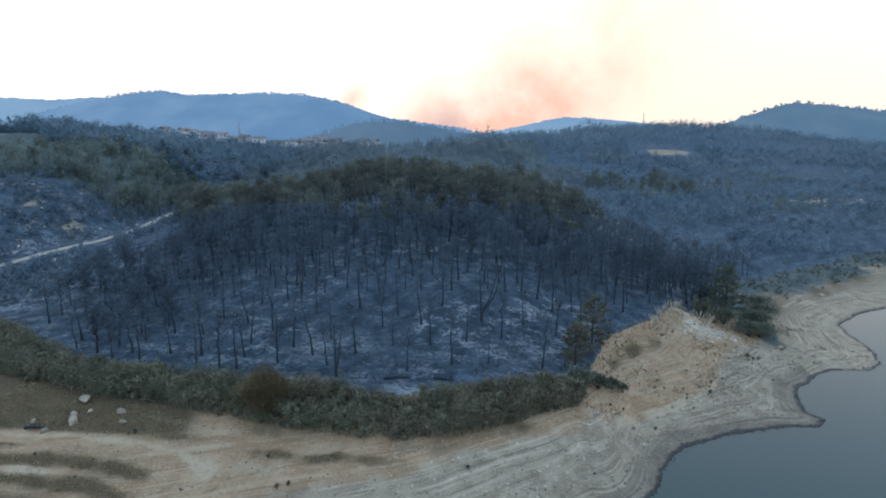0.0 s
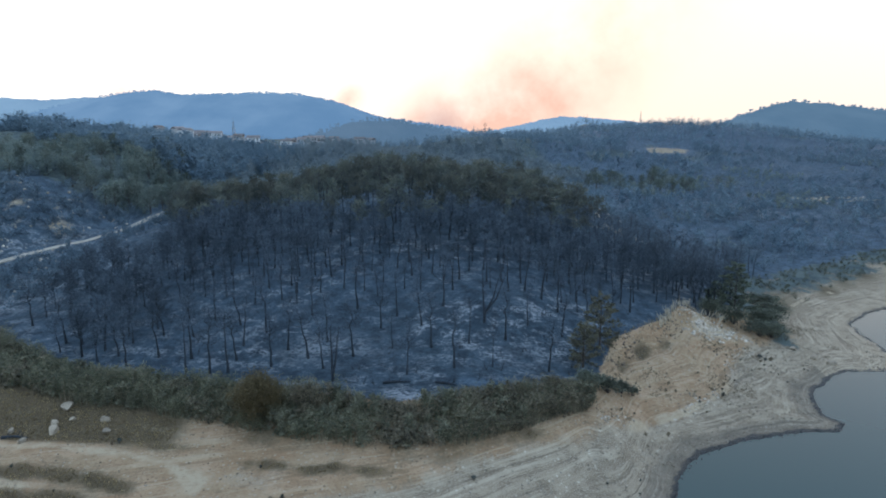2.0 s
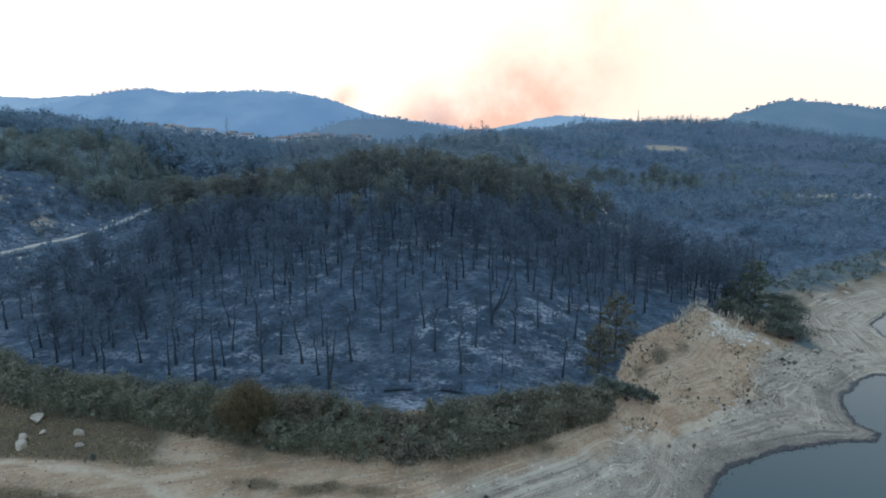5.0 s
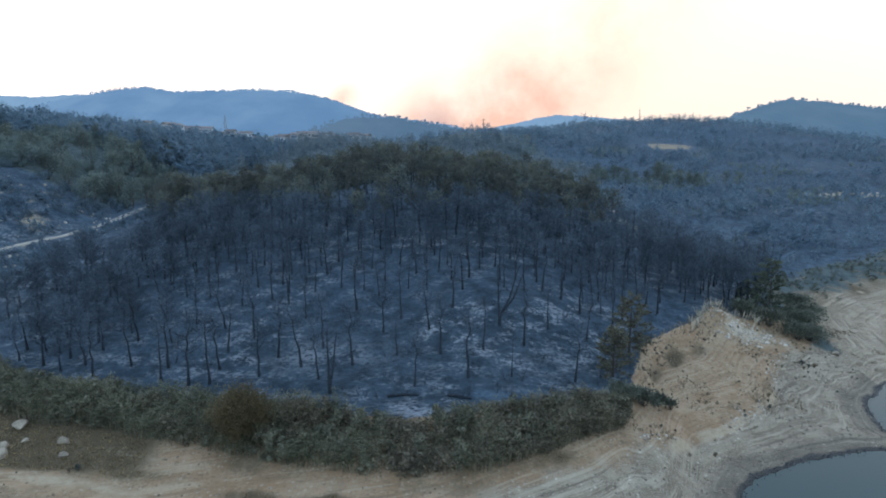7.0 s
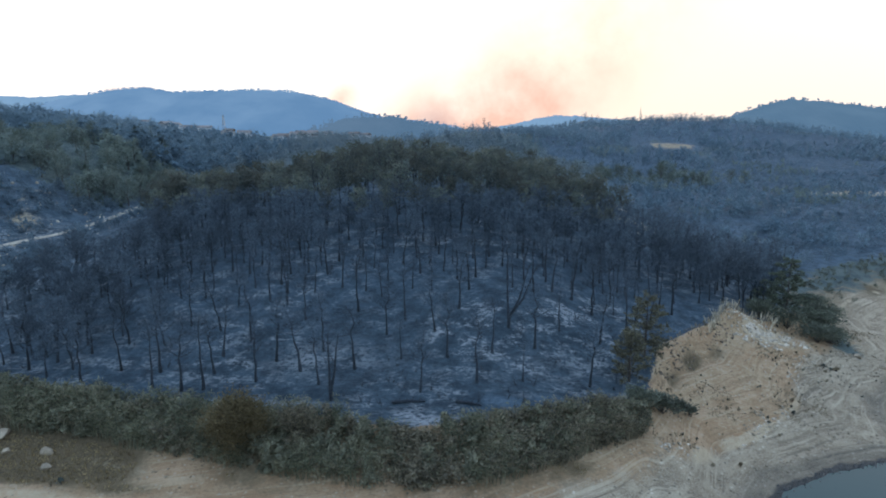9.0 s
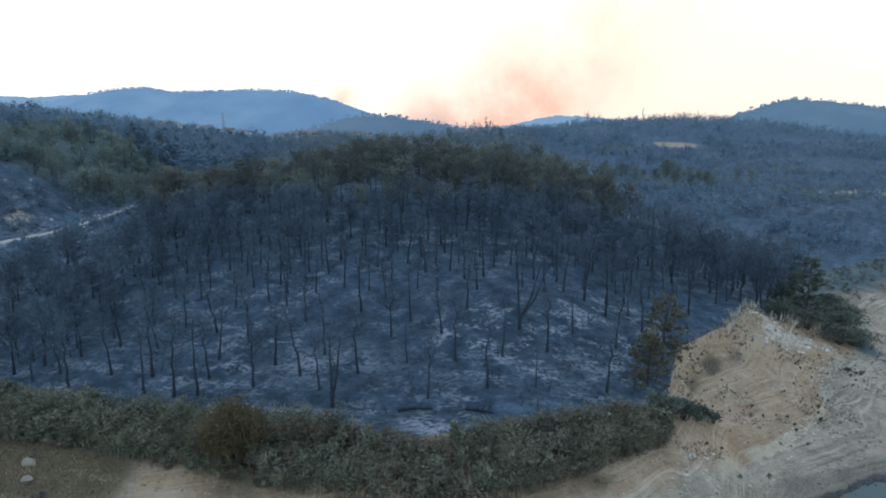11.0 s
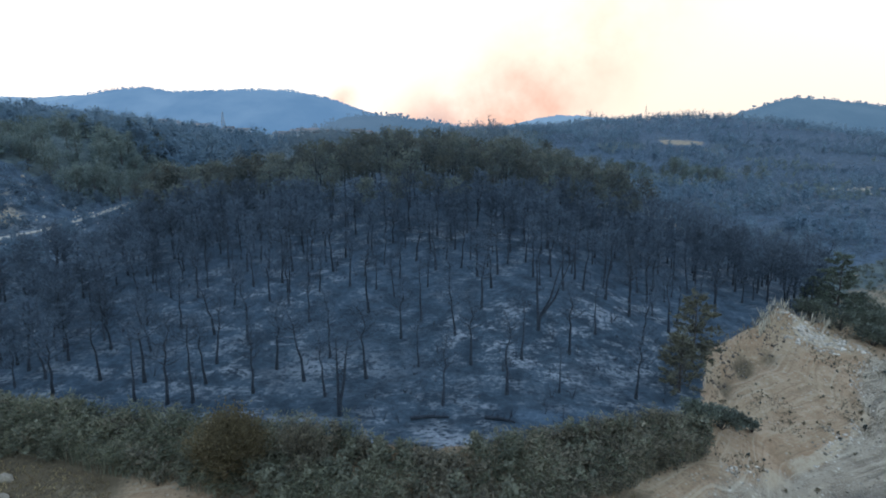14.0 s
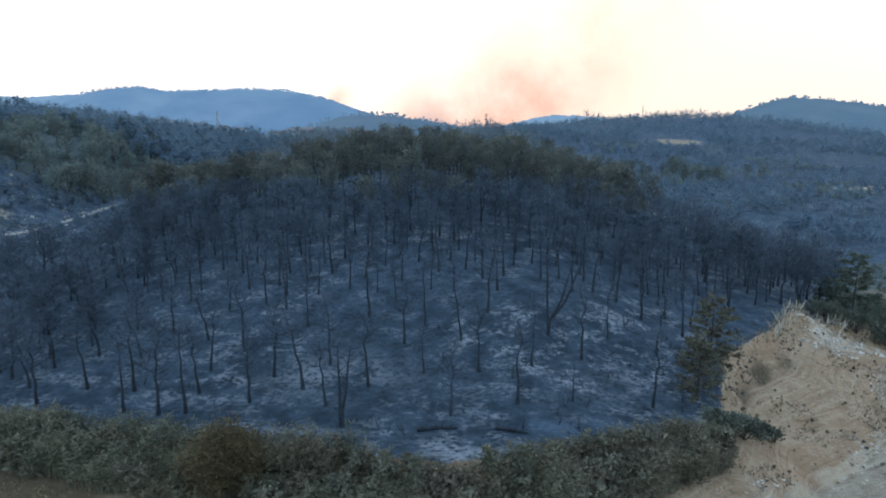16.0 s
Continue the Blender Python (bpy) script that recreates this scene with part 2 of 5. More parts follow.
def mixed(nt, fac, a, b, blend="MIX"):
    n = nt.nodes.new("ShaderNodeMix")
    n.data_type, n.blend_type = "RGBA", blend
    for k, v in ((0, fac), (6, a), (7, b)):
        put(nt, v, n.inputs[k])
    return n.outputs[2]


def calc(nt, op, a, b=0.0):
    n = nt.nodes.new("ShaderNodeMath")
    n.operation = op
    put(nt, a, n.inputs[0])
    put(nt, b, n.inputs[1])
    return n.outputs[0]


def ramp(nt, value, lo, hi, to_lo=0.0, to_hi=1.0):
    n = nt.nodes.new("ShaderNodeMapRange")
    n.interpolation_type = "SMOOTHSTEP"
    put(nt, value, n.inputs["Value"])
    for key, v in (("From Min", lo), ("From Max", hi), ("To Min", to_lo), ("To Max", to_hi)):
        put(nt, v, n.inputs[key])
    return n.outputs[0]


def grain(nt, scale, detail=4.0, rough=0.6, where="Object", stretch=None):
    """Noise with the given number of lumps a metre."""
    c = nt.nodes.new("ShaderNodeTexCoord")
    v = c.outputs[where]
    if stretch:
        mp = nt.nodes.new("ShaderNodeMapping")
        nt.links.new(v, mp.inputs[0])
        mp.inputs["Scale"].default_value = stretch
        v = mp.outputs[0]
    n = nt.nodes.new("ShaderNodeTexNoise")
    nt.links.new(v, n.inputs["Vector"])
    n.inputs["Scale"].default_value, n.inputs["Detail"].default_value, n.inputs["Roughness"].default_value = scale, detail, rough
    return n.outputs[0]


def relief(nt, bsdf, value, strength, distance):
    b = nt.nodes.new("ShaderNodeBump")
    put(nt, value, b.inputs["Height"])
    b.inputs["Strength"].default_value, b.inputs["Distance"].default_value = strength, distance
    nt.links.new(b.outputs[0], bsdf.inputs["Normal"])


def plain(name, low, high, scale=2.0, rough=0.85, metal=0.0, bump=0.0, islands=0.0, per_object=0.0, fleck=0.5, thin=0.0):
    """A two-tone grained surface; islands and per_object vary its brightness from piece
    to piece; thin is the share of light that passes through, as in leaves."""
    m, nt, bsdf = material(name)
    col = mixed(nt, ramp(nt, grain(nt, scale), 0.3, 0.7), low, high)
    fine = grain(nt, scale * 9, 2.0)
    col = mixed(nt, fleck, col, mixed(nt, 1.0, col, ramp(nt, fine, 0.25, 0.75, 0.6, 1.4), "MULTIPLY"))
    if islands:
        g = nt.nodes.new("ShaderNodeNewGeometry")
        col = mixed(nt, 1.0, col, ramp(nt, g.outputs["Random Per Island"], 0, 1, 1 - islands, 1 + islands), "MULTIPLY")
    if per_object:
        o = nt.nodes.new("ShaderNodeObjectInfo")
        col = mixed(nt, 1.0, col, ramp(nt, o.outputs["Random"], 0, 1, 1 - per_object, 1 + per_object), "MULTIPLY")
    put(nt, col, bsdf.inputs["Base Color"])
    bsdf.inputs["Roughness"].default_value, bsdf.inputs["Metallic"].default_value = rough, metal
    if bump:
        relief(nt, bsdf, fine, 0.6, bump)
    if thin:
        through_leaf = nt.nodes.new("ShaderNodeBsdfTranslucent")
        put(nt, col, through_leaf.inputs["Color"])
        both = nt.nodes.new("ShaderNodeMixShader")
        both.inputs[0].default_value = thin
        out = next(n for n in nt.nodes if n.type == "OUTPUT_MATERIAL")
        nt.links.new(bsdf.outputs[0], both.inputs[1])
        nt.links.new(through_leaf.outputs[0], both.inputs[2])
        nt.links.new(both.outputs[0], out.inputs[0])
    return m


def ground_material():
    m, nt, bsdf = material("burnt_land_and_dry_lakebed")
    zones = nt.nodes.new("ShaderNodeVertexColor")
    zones.layer_name = "zones"
    extra = nt.nodes.new("ShaderNodeVertexColor")
    extra.layer_name = "extra"
    z, x = nt.nodes.new("ShaderNodeSeparateColor"), nt.nodes.new("ShaderNodeSeparateColor")
    nt.links.new(zones.outputs[0], z.inputs[0])
    nt.links.new(extra.outputs[0], x.inputs[0])
    burnt, beach, brown = z.outputs
    pale, green, wet = x.outputs
    lines = nt.nodes.new("ShaderNodeVertexColor")
    lines.layer_name = "shore"
    where = nt.nodes.new("ShaderNodeTexNoise")
    nt.links.new(lines.outputs[0], where.inputs["Vector"])
    where.inputs["Scale"].default_value, where.inputs["Detail"].default_value, where.inputs["Roughness"].default_value = 82.0, 4.0, 0.65
    strand = where.outputs[0]
    big, mid, fine = grain(nt, 0.05, 5.0), grain(nt, 0.33, 6.0, 0.65), grain(nt, 2.6, 6.0, 0.7)
    tiny = grain(nt, 9.0, 3.0, 0.7)
    # charred soil with drifts of ash
    char = mixed(nt, ramp(nt, mid, 0.35, 0.65), (0.029, 0.043, 0.054), (0.060, 0.085, 0.103))
    blot, speck = grain(nt, 0.34, 6.0, 0.68, stretch=(0.75, 1.1, 0.9)), grain(nt, 1.9, 6.0, 0.68, stretch=(0.8, 1.1, 0.9))
    ash_mask = calc(nt, "MULTIPLY", ramp(nt, blot, 0.48, 0.62), ramp(nt, speck, 0.40, 0.57))
    ash_mask = calc(nt, "MULTIPLY", ash_mask, ramp(nt, big, 0.36, 0.60, 0.12, 1.0))
    ash_mask = calc(nt, "ADD", ash_mask, calc(nt, "MULTIPLY", ramp(nt, mid, 0.52, 0.68), ramp(nt, speck, 0.5, 0.6, 0.0, 0.5)))
    # haze over the burnt land, put in as a paler, bluer soil colour
    haze_film = calc(nt, "MAXIMUM", calc(nt, "SUBTRACT", 1.0, lines.outputs["Alpha"]), 0.0)
    char = mixed(nt, calc(nt, "MULTIPLY", haze_film, ramp(nt, mid, 0.38, 0.62, 0.3, 1.0)), char, (0.092, 0.132, 0.168))
    char = mixed(nt, ramp(nt, speck, 0.5, 0.3, 0.0, 0.5), char, (0.015, 0.018, 0.024))
    ash_mask = calc(nt, "MULTIPLY", ash_mask, calc(nt, "MINIMUM", lines.outputs["Alpha"], 1.0))
    drift = calc(nt, "MULTIPLY", ramp(nt, lines.outputs["Alpha"], 0.95, 1.7), calc(nt, "MULTIPLY", ramp(nt, speck, 0.38, 0.54), ramp(nt, blot, 0.38, 0.55)))
    ash_mask = calc(nt, "MAXIMUM", ash_mask, drift)
    char = mixed(nt, ash_mask, char, (0.262, 0.272, 0.278))
    # sandy bank with rusty streaks
    sand = mixed(nt, ramp(nt, mid, 0.35, 0.65), (0.315, 0.196, 0.108), (0.448, 0.292, 0.174))
    sand = mixed(nt, ramp(nt, grain(nt, 0.14, 5.0, 0.7), 0.44, 0.62, 0.0, 0.55), sand, (0.41, 0.295, 0.178))
    sand = mixed(nt, ramp(nt, fine, 0.50, 0.64, 0.0, 0.45), sand, (0.18, 0.12, 0.075))
    sand = mixed(nt, ramp(nt, grain(nt, 0.09, 3.0, 0.6), 0.50, 0.66, 0.0, 0.45), sand, (0.33, 0.182, 0.092))
    weeds = grain(nt, 0.8, 5.0, 0.75, stretch=(1.0, 1.6, 1.0))
    sand = mixed(nt, ramp(nt, weeds, 0.56, 0.68, 0.0, 0.55), sand, (0.14, 0.10, 0.062))
    sand = mixed(nt, ramp(nt, weeds, 0.44, 0.34, 0.0, 0.6), sand, (0.47, 0.36, 0.24))
    # grey shingle left by the water, in bands along the shore
    shingle = mixed(nt, ramp(nt, mid, 0.35, 0.65), (0.232, 0.172, 0.112), (0.380, 0.292, 0.196))
    shingle = mixed(nt, ramp(nt, tiny, 0.52, 0.64, 0.0, 0.75), shingle, (0.56, 0.475, 0.36))
    shingle = mixed(nt, ramp(nt, tiny, 0.48, 0.3, 0.0, 0.5), shingle, (0.14, 0.122, 0.10))
    broken = ramp(nt, grain(nt, 0.16, 4.0, 0.6), 0.30, 0.55)
    shingle = mixed(nt, calc(nt, "MULTIPLY", ramp(nt, strand, 0.53, 0.63, 0.0, 0.65), broken), shingle, (0.54, 0.435, 0.305))
    shingle = mixed(nt, calc(nt, "MULTIPLY", ramp(nt, strand, 0.46, 0.34, 0.0, 0.75), broken), shingle, (0.135, 0.105, 0.075))
    sand = mixed(nt, calc(nt, "MULTIPLY", ramp(nt, strand, 0.52, 0.64, 0.0, 0.55), broken), sand, (0.50, 0.375, 0.24))
    sand = mixed(nt, calc(nt, "MULTIPLY", ramp(nt, strand, 0.46, 0.34, 0.0, 0.5), broken), sand, (0.20, 0.128, 0.072))
    cells = nt.nodes.new("ShaderNodeTexVoronoi")
    place_c = nt.nodes.new("ShaderNodeTexCoord")
    nt.links.new(place_c.outputs["Object"], cells.inputs["Vector"])
    cells.inputs["Scale"].default_value = 1.9
    tone = nt.nodes.new("ShaderNodeSeparateColor")
    nt.links.new(cells.outputs["Color"], tone.inputs[0])
    round_c = ramp(nt, cells.outputs["Distance"], 0.34, 0.24)
    pebble = calc(nt, "MULTIPLY", round_c, ramp(nt, tone.outputs[0], 0.72, 0.76))
    dark_pebble = calc(nt, "MULTIPLY", round_c, ramp(nt, tone.outputs[1], 0.80, 0.84))
    shingle = mixed(nt, calc(nt, "MULTIPLY", pebble, ramp(nt, mid, 0.4, 0.6, 0.2, 0.9)), shingle, (0.62, 0.52, 0.39))
    shingle = mixed(nt, calc(nt, "MULTIPLY", dark_pebble, 0.7), shingle, (0.10, 0.085, 0.065))
    sand = mixed(nt, calc(nt, "MULTIPLY", dark_pebble, ramp(nt, mid, 0.45, 0.6, 0.1, 0.9)), sand, (0.075, 0.060, 0.040))
    sand = mixed(nt, calc(nt, "MULTIPLY", pebble, 0.5), sand, (0.50, 0.41, 0.30))
    # brown withered grass
    grass = mixed(nt, ramp(nt, fine, 0.35, 0.65), (0.080, 0.058, 0.034), (0.160, 0.116, 0.066))
    edge = ramp(nt, calc(nt, "ADD", calc(nt, "MULTIPLY", fine, 0.5), calc(nt, "MULTIPLY", mid, 0.5)), 0.3, 0.7, -0.28, 0.28)

    def area(mask, lo=0.4, hi=0.6):
        return ramp(nt, calc(nt, "ADD", mask, edge), lo, hi)

    col = mixed(nt, area(beach, 0.15, 0.85), sand, shingle)
    col = mixed(nt, area(brown, 0.12, 0.88), col, grass)
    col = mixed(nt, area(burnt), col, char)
    col = mixed(nt, calc(nt, "MULTIPLY", area(pale, 0.3, 0.85), ramp(nt, speck, 0.35, 0.55, 0.35, 0.95)), col, mixed(nt, calc(nt, "MULTIPLY", ramp(nt, pale, 1.15, 1.4), ramp(nt, mid, 0.35, 0.6)), (0.47, 0.36, 0.235), (0.62, 0.525, 0.42)))
    scrub = mixed(nt, ramp(nt, mid, 0.4, 0.6), (0.052, 0.070, 0.070), (0.104, 0.124, 0.112))
    col = mixed(nt, area(green), col, scrub)
    col = mixed(nt, ramp(nt, wet, 0.1, 0.8), col, (0.05, 0.046, 0.04))
    put(nt, col, bsdf.inputs["Base Color"])
    put(nt, ramp(nt, wet, 0.1, 0.9, 0.95, 0.45), bsdf.inputs["Roughness"])
    bsdf.inputs["Specular IOR Level"].default_value = 0.15
    relief(nt, bsdf, calc(nt, "ADD", fine, calc(nt, "MULTIPLY", tiny, 0.4)), 0.7, 0.35)
    return m


def water_material():
    m, nt, bsdf = material("still_lake_water")
    put(nt, (0.024, 0.052, 0.045), bsdf.inputs["Base Color"])
    bsdf.inputs["Roughness"].default_value, bsdf.inputs["IOR"].default_value = 0.06, 1.33
    relief(nt, bsdf, grain(nt, 0.7, 3.0, 0.5), 0.04, 0.05)
    return m


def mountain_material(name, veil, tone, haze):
    """Wooded slope far away, its blue smoke haze mixed in as a surface glow; veil is how much of it that hides."""
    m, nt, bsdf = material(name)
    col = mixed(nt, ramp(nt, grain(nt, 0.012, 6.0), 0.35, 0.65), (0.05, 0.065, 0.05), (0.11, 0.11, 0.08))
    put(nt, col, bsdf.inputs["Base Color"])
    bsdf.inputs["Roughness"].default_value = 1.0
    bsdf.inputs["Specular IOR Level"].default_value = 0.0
    haze_glow = nt.nodes.new("ShaderNodeEmission")
    put(nt, mixed(nt, ramp(nt, grain(nt, 0.004, 4.0), 0.35, 0.65), tone, haze), haze_glow.inputs["Color"])
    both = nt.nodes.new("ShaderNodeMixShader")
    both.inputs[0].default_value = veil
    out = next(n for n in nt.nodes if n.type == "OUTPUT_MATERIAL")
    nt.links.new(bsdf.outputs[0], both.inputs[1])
    nt.links.new(haze_glow.outputs[0], both.inputs[2])
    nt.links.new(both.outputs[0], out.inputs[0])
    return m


GROUND, WATER = ground_material(), water_material()
CHAR_BARK = plain("charred_bark", (0.014, 0.018, 0.023), (0.034, 0.041, 0.049), 3.0, 0.9, per_object=0.3)
# lighter and bluer than char: haze over the burnt crowns is in this colour
CHAR_TWIG = plain("charred_twigs", (0.054, 0.074, 0.093), (0.105, 0.135, 0.159), 1.0, 0.9, per_object=0.3, thin=0.4)
SCORCHED = plain("scorched_needles", (0.078, 0.098, 0.093), (0.159, 0.158, 0.116), 0.25, 0.8, islands=0.1, per_object=0.35, fleck=0.2, thin=0.45)
NEEDLES = plain("pine_needles", (0.095, 0.124, 0.112), (0.176, 0.202, 0.161), 0.4, 0.8, islands=0.2, per_object=0.3, thin=0.45)
# far crowns and scrub carry the distant haze in lighter, bluer base colours
FARWOOD = plain("hazed_far_pine_crowns", (0.136, 0.181, 0.173), (0.259, 0.295, 0.246), 0.05, 0.9, islands=0.05, fleck=0.15, thin=0.5)
FARBURNT = plain("hazed_far_burnt_crowns", (0.130, 0.195, 0.240), (0.194, 0.267, 0.306), 0.04, 0.9, islands=0.05, fleck=0.15, thin=0.5)
FARBROWN = plain("hazed_far_scorched_crowns", (0.146, 0.195, 0.224), (0.224, 0.268, 0.276), 0.04, 0.9, islands=0.05, fleck=0.15, thin=0.5)
FARSCRUB = plain("hazed_low_scorched_scrub", (0.110, 0.161, 0.200), (0.182, 0.234, 0.260), 0.04, 0.9, islands=0.05, fleck=0.15, thin=0.5)
SHORESHRUB = plain("grey_green_shrub_leaves", (0.080, 0.086, 0.060), (0.150, 0.152, 0.105), 0.6, 0.8, islands=0.3, per_object=0.25)
BARK = plain("pine_bark", (0.045, 0.036, 0.030), (0.09, 0.07, 0.055), 4.0, 0.9)
REED = plain("reed_leaves", (0.101, 0.104, 0.059), (0.222, 0.204, 0.125), 0.25, 0.7, islands=0.45, thin=0.35)
DRY = plain("dry_stems", (0.16, 0.12, 0.075), (0.30, 0.235, 0.15), 1.0, 0.85, islands=0.4)
RUSTY = plain("withered_bush_leaves", (0.120, 0.091, 0.043), (0.185, 0.138, 0.067), 0.3, 0.8, islands=0.25, thin=0.35)
SHRUB = plain("dark_shrub_leaves", (0.040, 0.052, 0.048), (0.086, 0.098, 0.082), 0.6, 0.8, islands=0.4, per_object=0.3)
PLUME = plain("pale_grass_plumes", (0.38, 0.31, 0.21), (0.58, 0.49, 0.36), 1.0, 0.85, islands=0.25)
STONE = plain("pale_limestone", (0.235, 0.182, 0.125), (0.38, 0.30, 0.21), 1.5, 0.9, bump=0.03, per_object=0.2)
TRACK = plain("pale_dirt_track", (0.30, 0.25, 0.19), (0.42, 0.36, 0.28), 0.4, 0.95, bump=0.02)
PLASTER = plain("house_plaster", (0.42, 0.41, 0.39), (0.60, 0.58, 0.55), 0.3, 0.9, per_object=0.2)
TILES = plain("roof_tiles", (0.13, 0.11, 0.10), (0.20, 0.16, 0.145), 0.8, 0.85, per_object=0.25)
GLASS = plain("dark_window_glass", (0.02, 0.025, 0.03), (0.03, 0.035, 0.04), 1.0, 0.15)
STEEL = plain("grey_galvanised_steel", (0.20, 0.20, 0.20), (0.32, 0.32, 0.32), 1.0, 0.5, metal=0.8)
SCARP = plain("dark_burnt_soil", (0.07, 0.055, 0.042), (0.18, 0.13, 0.09), 1.5, 0.95, islands=0.4)
BROWNREED = plain("grey_brown_thicket", (0.127, 0.106, 0.067), (0.228, 0.188, 0.124), 0.3, 0.8, islands=0.45, thin=0.35)

# ---- building helpers ----
def link(name, verts, faces, mat, parent=None, label="", smooth_shade=False):
    me = bpy.data.meshes.new(name)
    me.from_pydata([tuple(v) for v in verts], [], faces)
    if smooth_shade:
        me.polygons.foreach_set("use_smooth", [True] * len(me.polygons))
    me.materials.append(mat)
    me.update()
    ob = new(name, me)
    ob.parent = parent
    if label:
        tagged(ob, label)
    return ob


def root(name, label, category, group="", at=None):
    ob = new(name)
    ob.empty_display_size = 0.3
    tagged(ob, label, category, group)
    if at is not None:
        ob.matrix_basis = at
    return ob


def part(name, bm, mat, parent, label=""):
    me = bpy.data.meshes.new(name)
    bm.to_mesh(me)
    bm.free()
    me.materials.append(mat)
    ob = new(name, me)
    ob.parent = parent
    return tagged(ob, label)


def ground_z(x, y):
    return float(height(np.array([x]), np.array([y]))[0])


def tube(verts, faces, line, radii, sides):
    """Adds a tapered tube along a line of points."""
    start = len(verts)
    for k, p in enumerate(line):
        a, b = line[max(k - 1, 0)], line[min(k + 1, len(line) - 1)]
        way = (Vector(b) - Vector(a)).normalized()
        side = way.orthogonal().normalized()
        other = way.cross(side)
        for n in range(sides):
            c, s = math.cos(2 * math.pi * n / sides), math.sin(2 * math.pi * n / sides)
            verts.append(Vector(p) + radii[k] * (c * side + s * other))
    for k in range(len(line) - 1):
        for n in range(sides):
            i, j = start + k * sides + n, start + k * sides + (n + 1) % sides
            faces.append((i, j, j + sides, i + sides))
    faces.append(tuple(range(start + (len(line) - 1) * sides, start + len(line) * sides)))


def tuft(verts, faces, at, way, length, width, rng, blades=3):
    """A spray of narrow leaves that point roughly one way."""
    for _ in range(blades):
        w = (way + Vector((rng.uniform(-1, 1), rng.uniform(-1, 1), rng.uniform(-0.8, 0.8))) * 0.7).normalized()
        side = w.orthogonal().normalized()
        side.rotate(Matrix.Rotation(rng.uniform(0, 6.3), 3, w))
        k = len(verts)
        verts += [at, at + w * length * 0.55 + side * width, at + w * length, at + w * length * 0.55 - side * width]
        faces.append((k, k + 1, k + 2, k + 3))


# ---- ground, water, mountains ----
def graded(lo, a, b, hi, step, grow=1.055):
    mid = list(np.arange(a, b + 0.01, step))
    up, d = [mid[-1]], step
    while up[-1] < hi:
        d *= grow
        up.append(up[-1] + d)
    down, d = [mid[0]], step
    while down[-1] > lo:
        d *= grow
        down.append(down[-1] - d)
    return np.array(down[:0:-1] + mid + up[1:])


def build_ground():
    xs, ys = graded(-4600, -130, 125, 4600, 0.8), graded(-900, 44, 130, 4700, 0.65, 1.045)
    gx, gy = np.meshgrid(xs, ys)
    gz = height(gx, gy)
    nx, ny = len(xs), len(ys)
    me = bpy.data.meshes.new("ground")
    verts = np.stack([gx, gy, gz], -1).reshape(-1, 3)
    i = (np.arange(ny - 1)[:, None] * nx + np.arange(nx - 1)).ravel()
    faces = np.stack([i, i + 1, i + nx + 1, i + nx], -1)
    me.from_pydata(verts.tolist(), [], faces.tolist())
    me.polygons.foreach_set("use_smooth", [True] * len(me.polygons))
    x, y = verts[:, 0], verts[:, 1]
    s, e = inland(x, y), before_edge(x, y)
    b = np.clip(s, 0, None) / (np.clip(s, 0, None) + np.clip(e, 0, None) + 1e-6)
    burnt = smooth(1.2, -1.2, e)
    field = bump_at(x - 0.25 * (y - 468), y, 141, 468, 24, 20)
    field = smooth(0.38, 0.62, field + 0.3 * lumps(x, y, 14, 35))
    burnt = burnt * (1 - 0.75 * field)
    bound = np.interp(x, [-30, 0, 12, 23, 31, 37, 43, 60], [25, 18.5, 14, 9.0, 8, 9.4, 13, 12.5])
    beach = smooth(1.6, -1.6, s + 1.2 * lumps(x, y, 9, 21) - bound) * smooth(-42, -14, x)
    beach = np.maximum(beach, 0.9 * smooth(60, 70, x) * (e > 0))
    beach = np.maximum(beach, 0.5 * bump_at(x, y, -25, 61.5, 4.5, 2.2))
    beach = np.maximum(beach, field)
    track, line = from_line(x, y, SAND_TRACK), from_line(x, y, SAND_LINE)
    wob = lumps(x, y, 5, 41)
    brown = grassy(x, y)
    # darker eroded soil under the crest of the bank, with the undercut's shade painted in
    scarp = smooth(22, 25, x) * smooth(42, 35, x) * bump_at(e, 0, 3.2, 0, 1.5, 1)
    brown = np.maximum(brown, scarp * (0.55 + 0.8 * lumps(x, y, 3, 29)))
    brown = np.maximum(brown, smooth(20, 28, x) * smooth(60, 50, x) * smooth(10, 5, e) * smooth(0.2, 0.6, lumps(x, y, 4.5, 29)) * 0.5)
    brown = np.maximum(brown, smooth(58, 66, x) * smooth(24, 8, e) * (0.5 + 0.45 * lumps(x, y, 8, 50)) * (e > -2))
    # bare pale sand
    pale = 1.6 * smooth(0.25, 0.8, bump_at(x, y - 0.1 * (x - 48), 46.5, 114.6, 5.4, 2.6) + 0.3 * lumps(x, y, 2.5, 43))
    pale = pale + 0.75 * bump_at(track, 0, 0, 0, 0.8 + 0.3 * wob, 1) * (x < -30) + 0.45 * smooth(0.15, 0.85, bump_at(x, y, -32.5, 61.5, 4.6, 3.6) + 0.25 * wob)
    pale = pale + 0.42 * bump_at(line + 0.6 * wob, 0, 0, 0, 0.8, 1) * smooth(42, 36, x) + 0.7 * bump_at(x, y, -54, 58.8, 4, 1.2)
    pale = pale + 0.35 * olive_bands(x, y) * smooth(0.5, 0.95, np.sin(track * 1.7 + 1.5 * wob + 3.1)) + sum(0.5 * bump_at(from_line(x, y, rill) + 0.5 * wob, 0, 0, 0, 0.6, 1) for rill in RILLS)
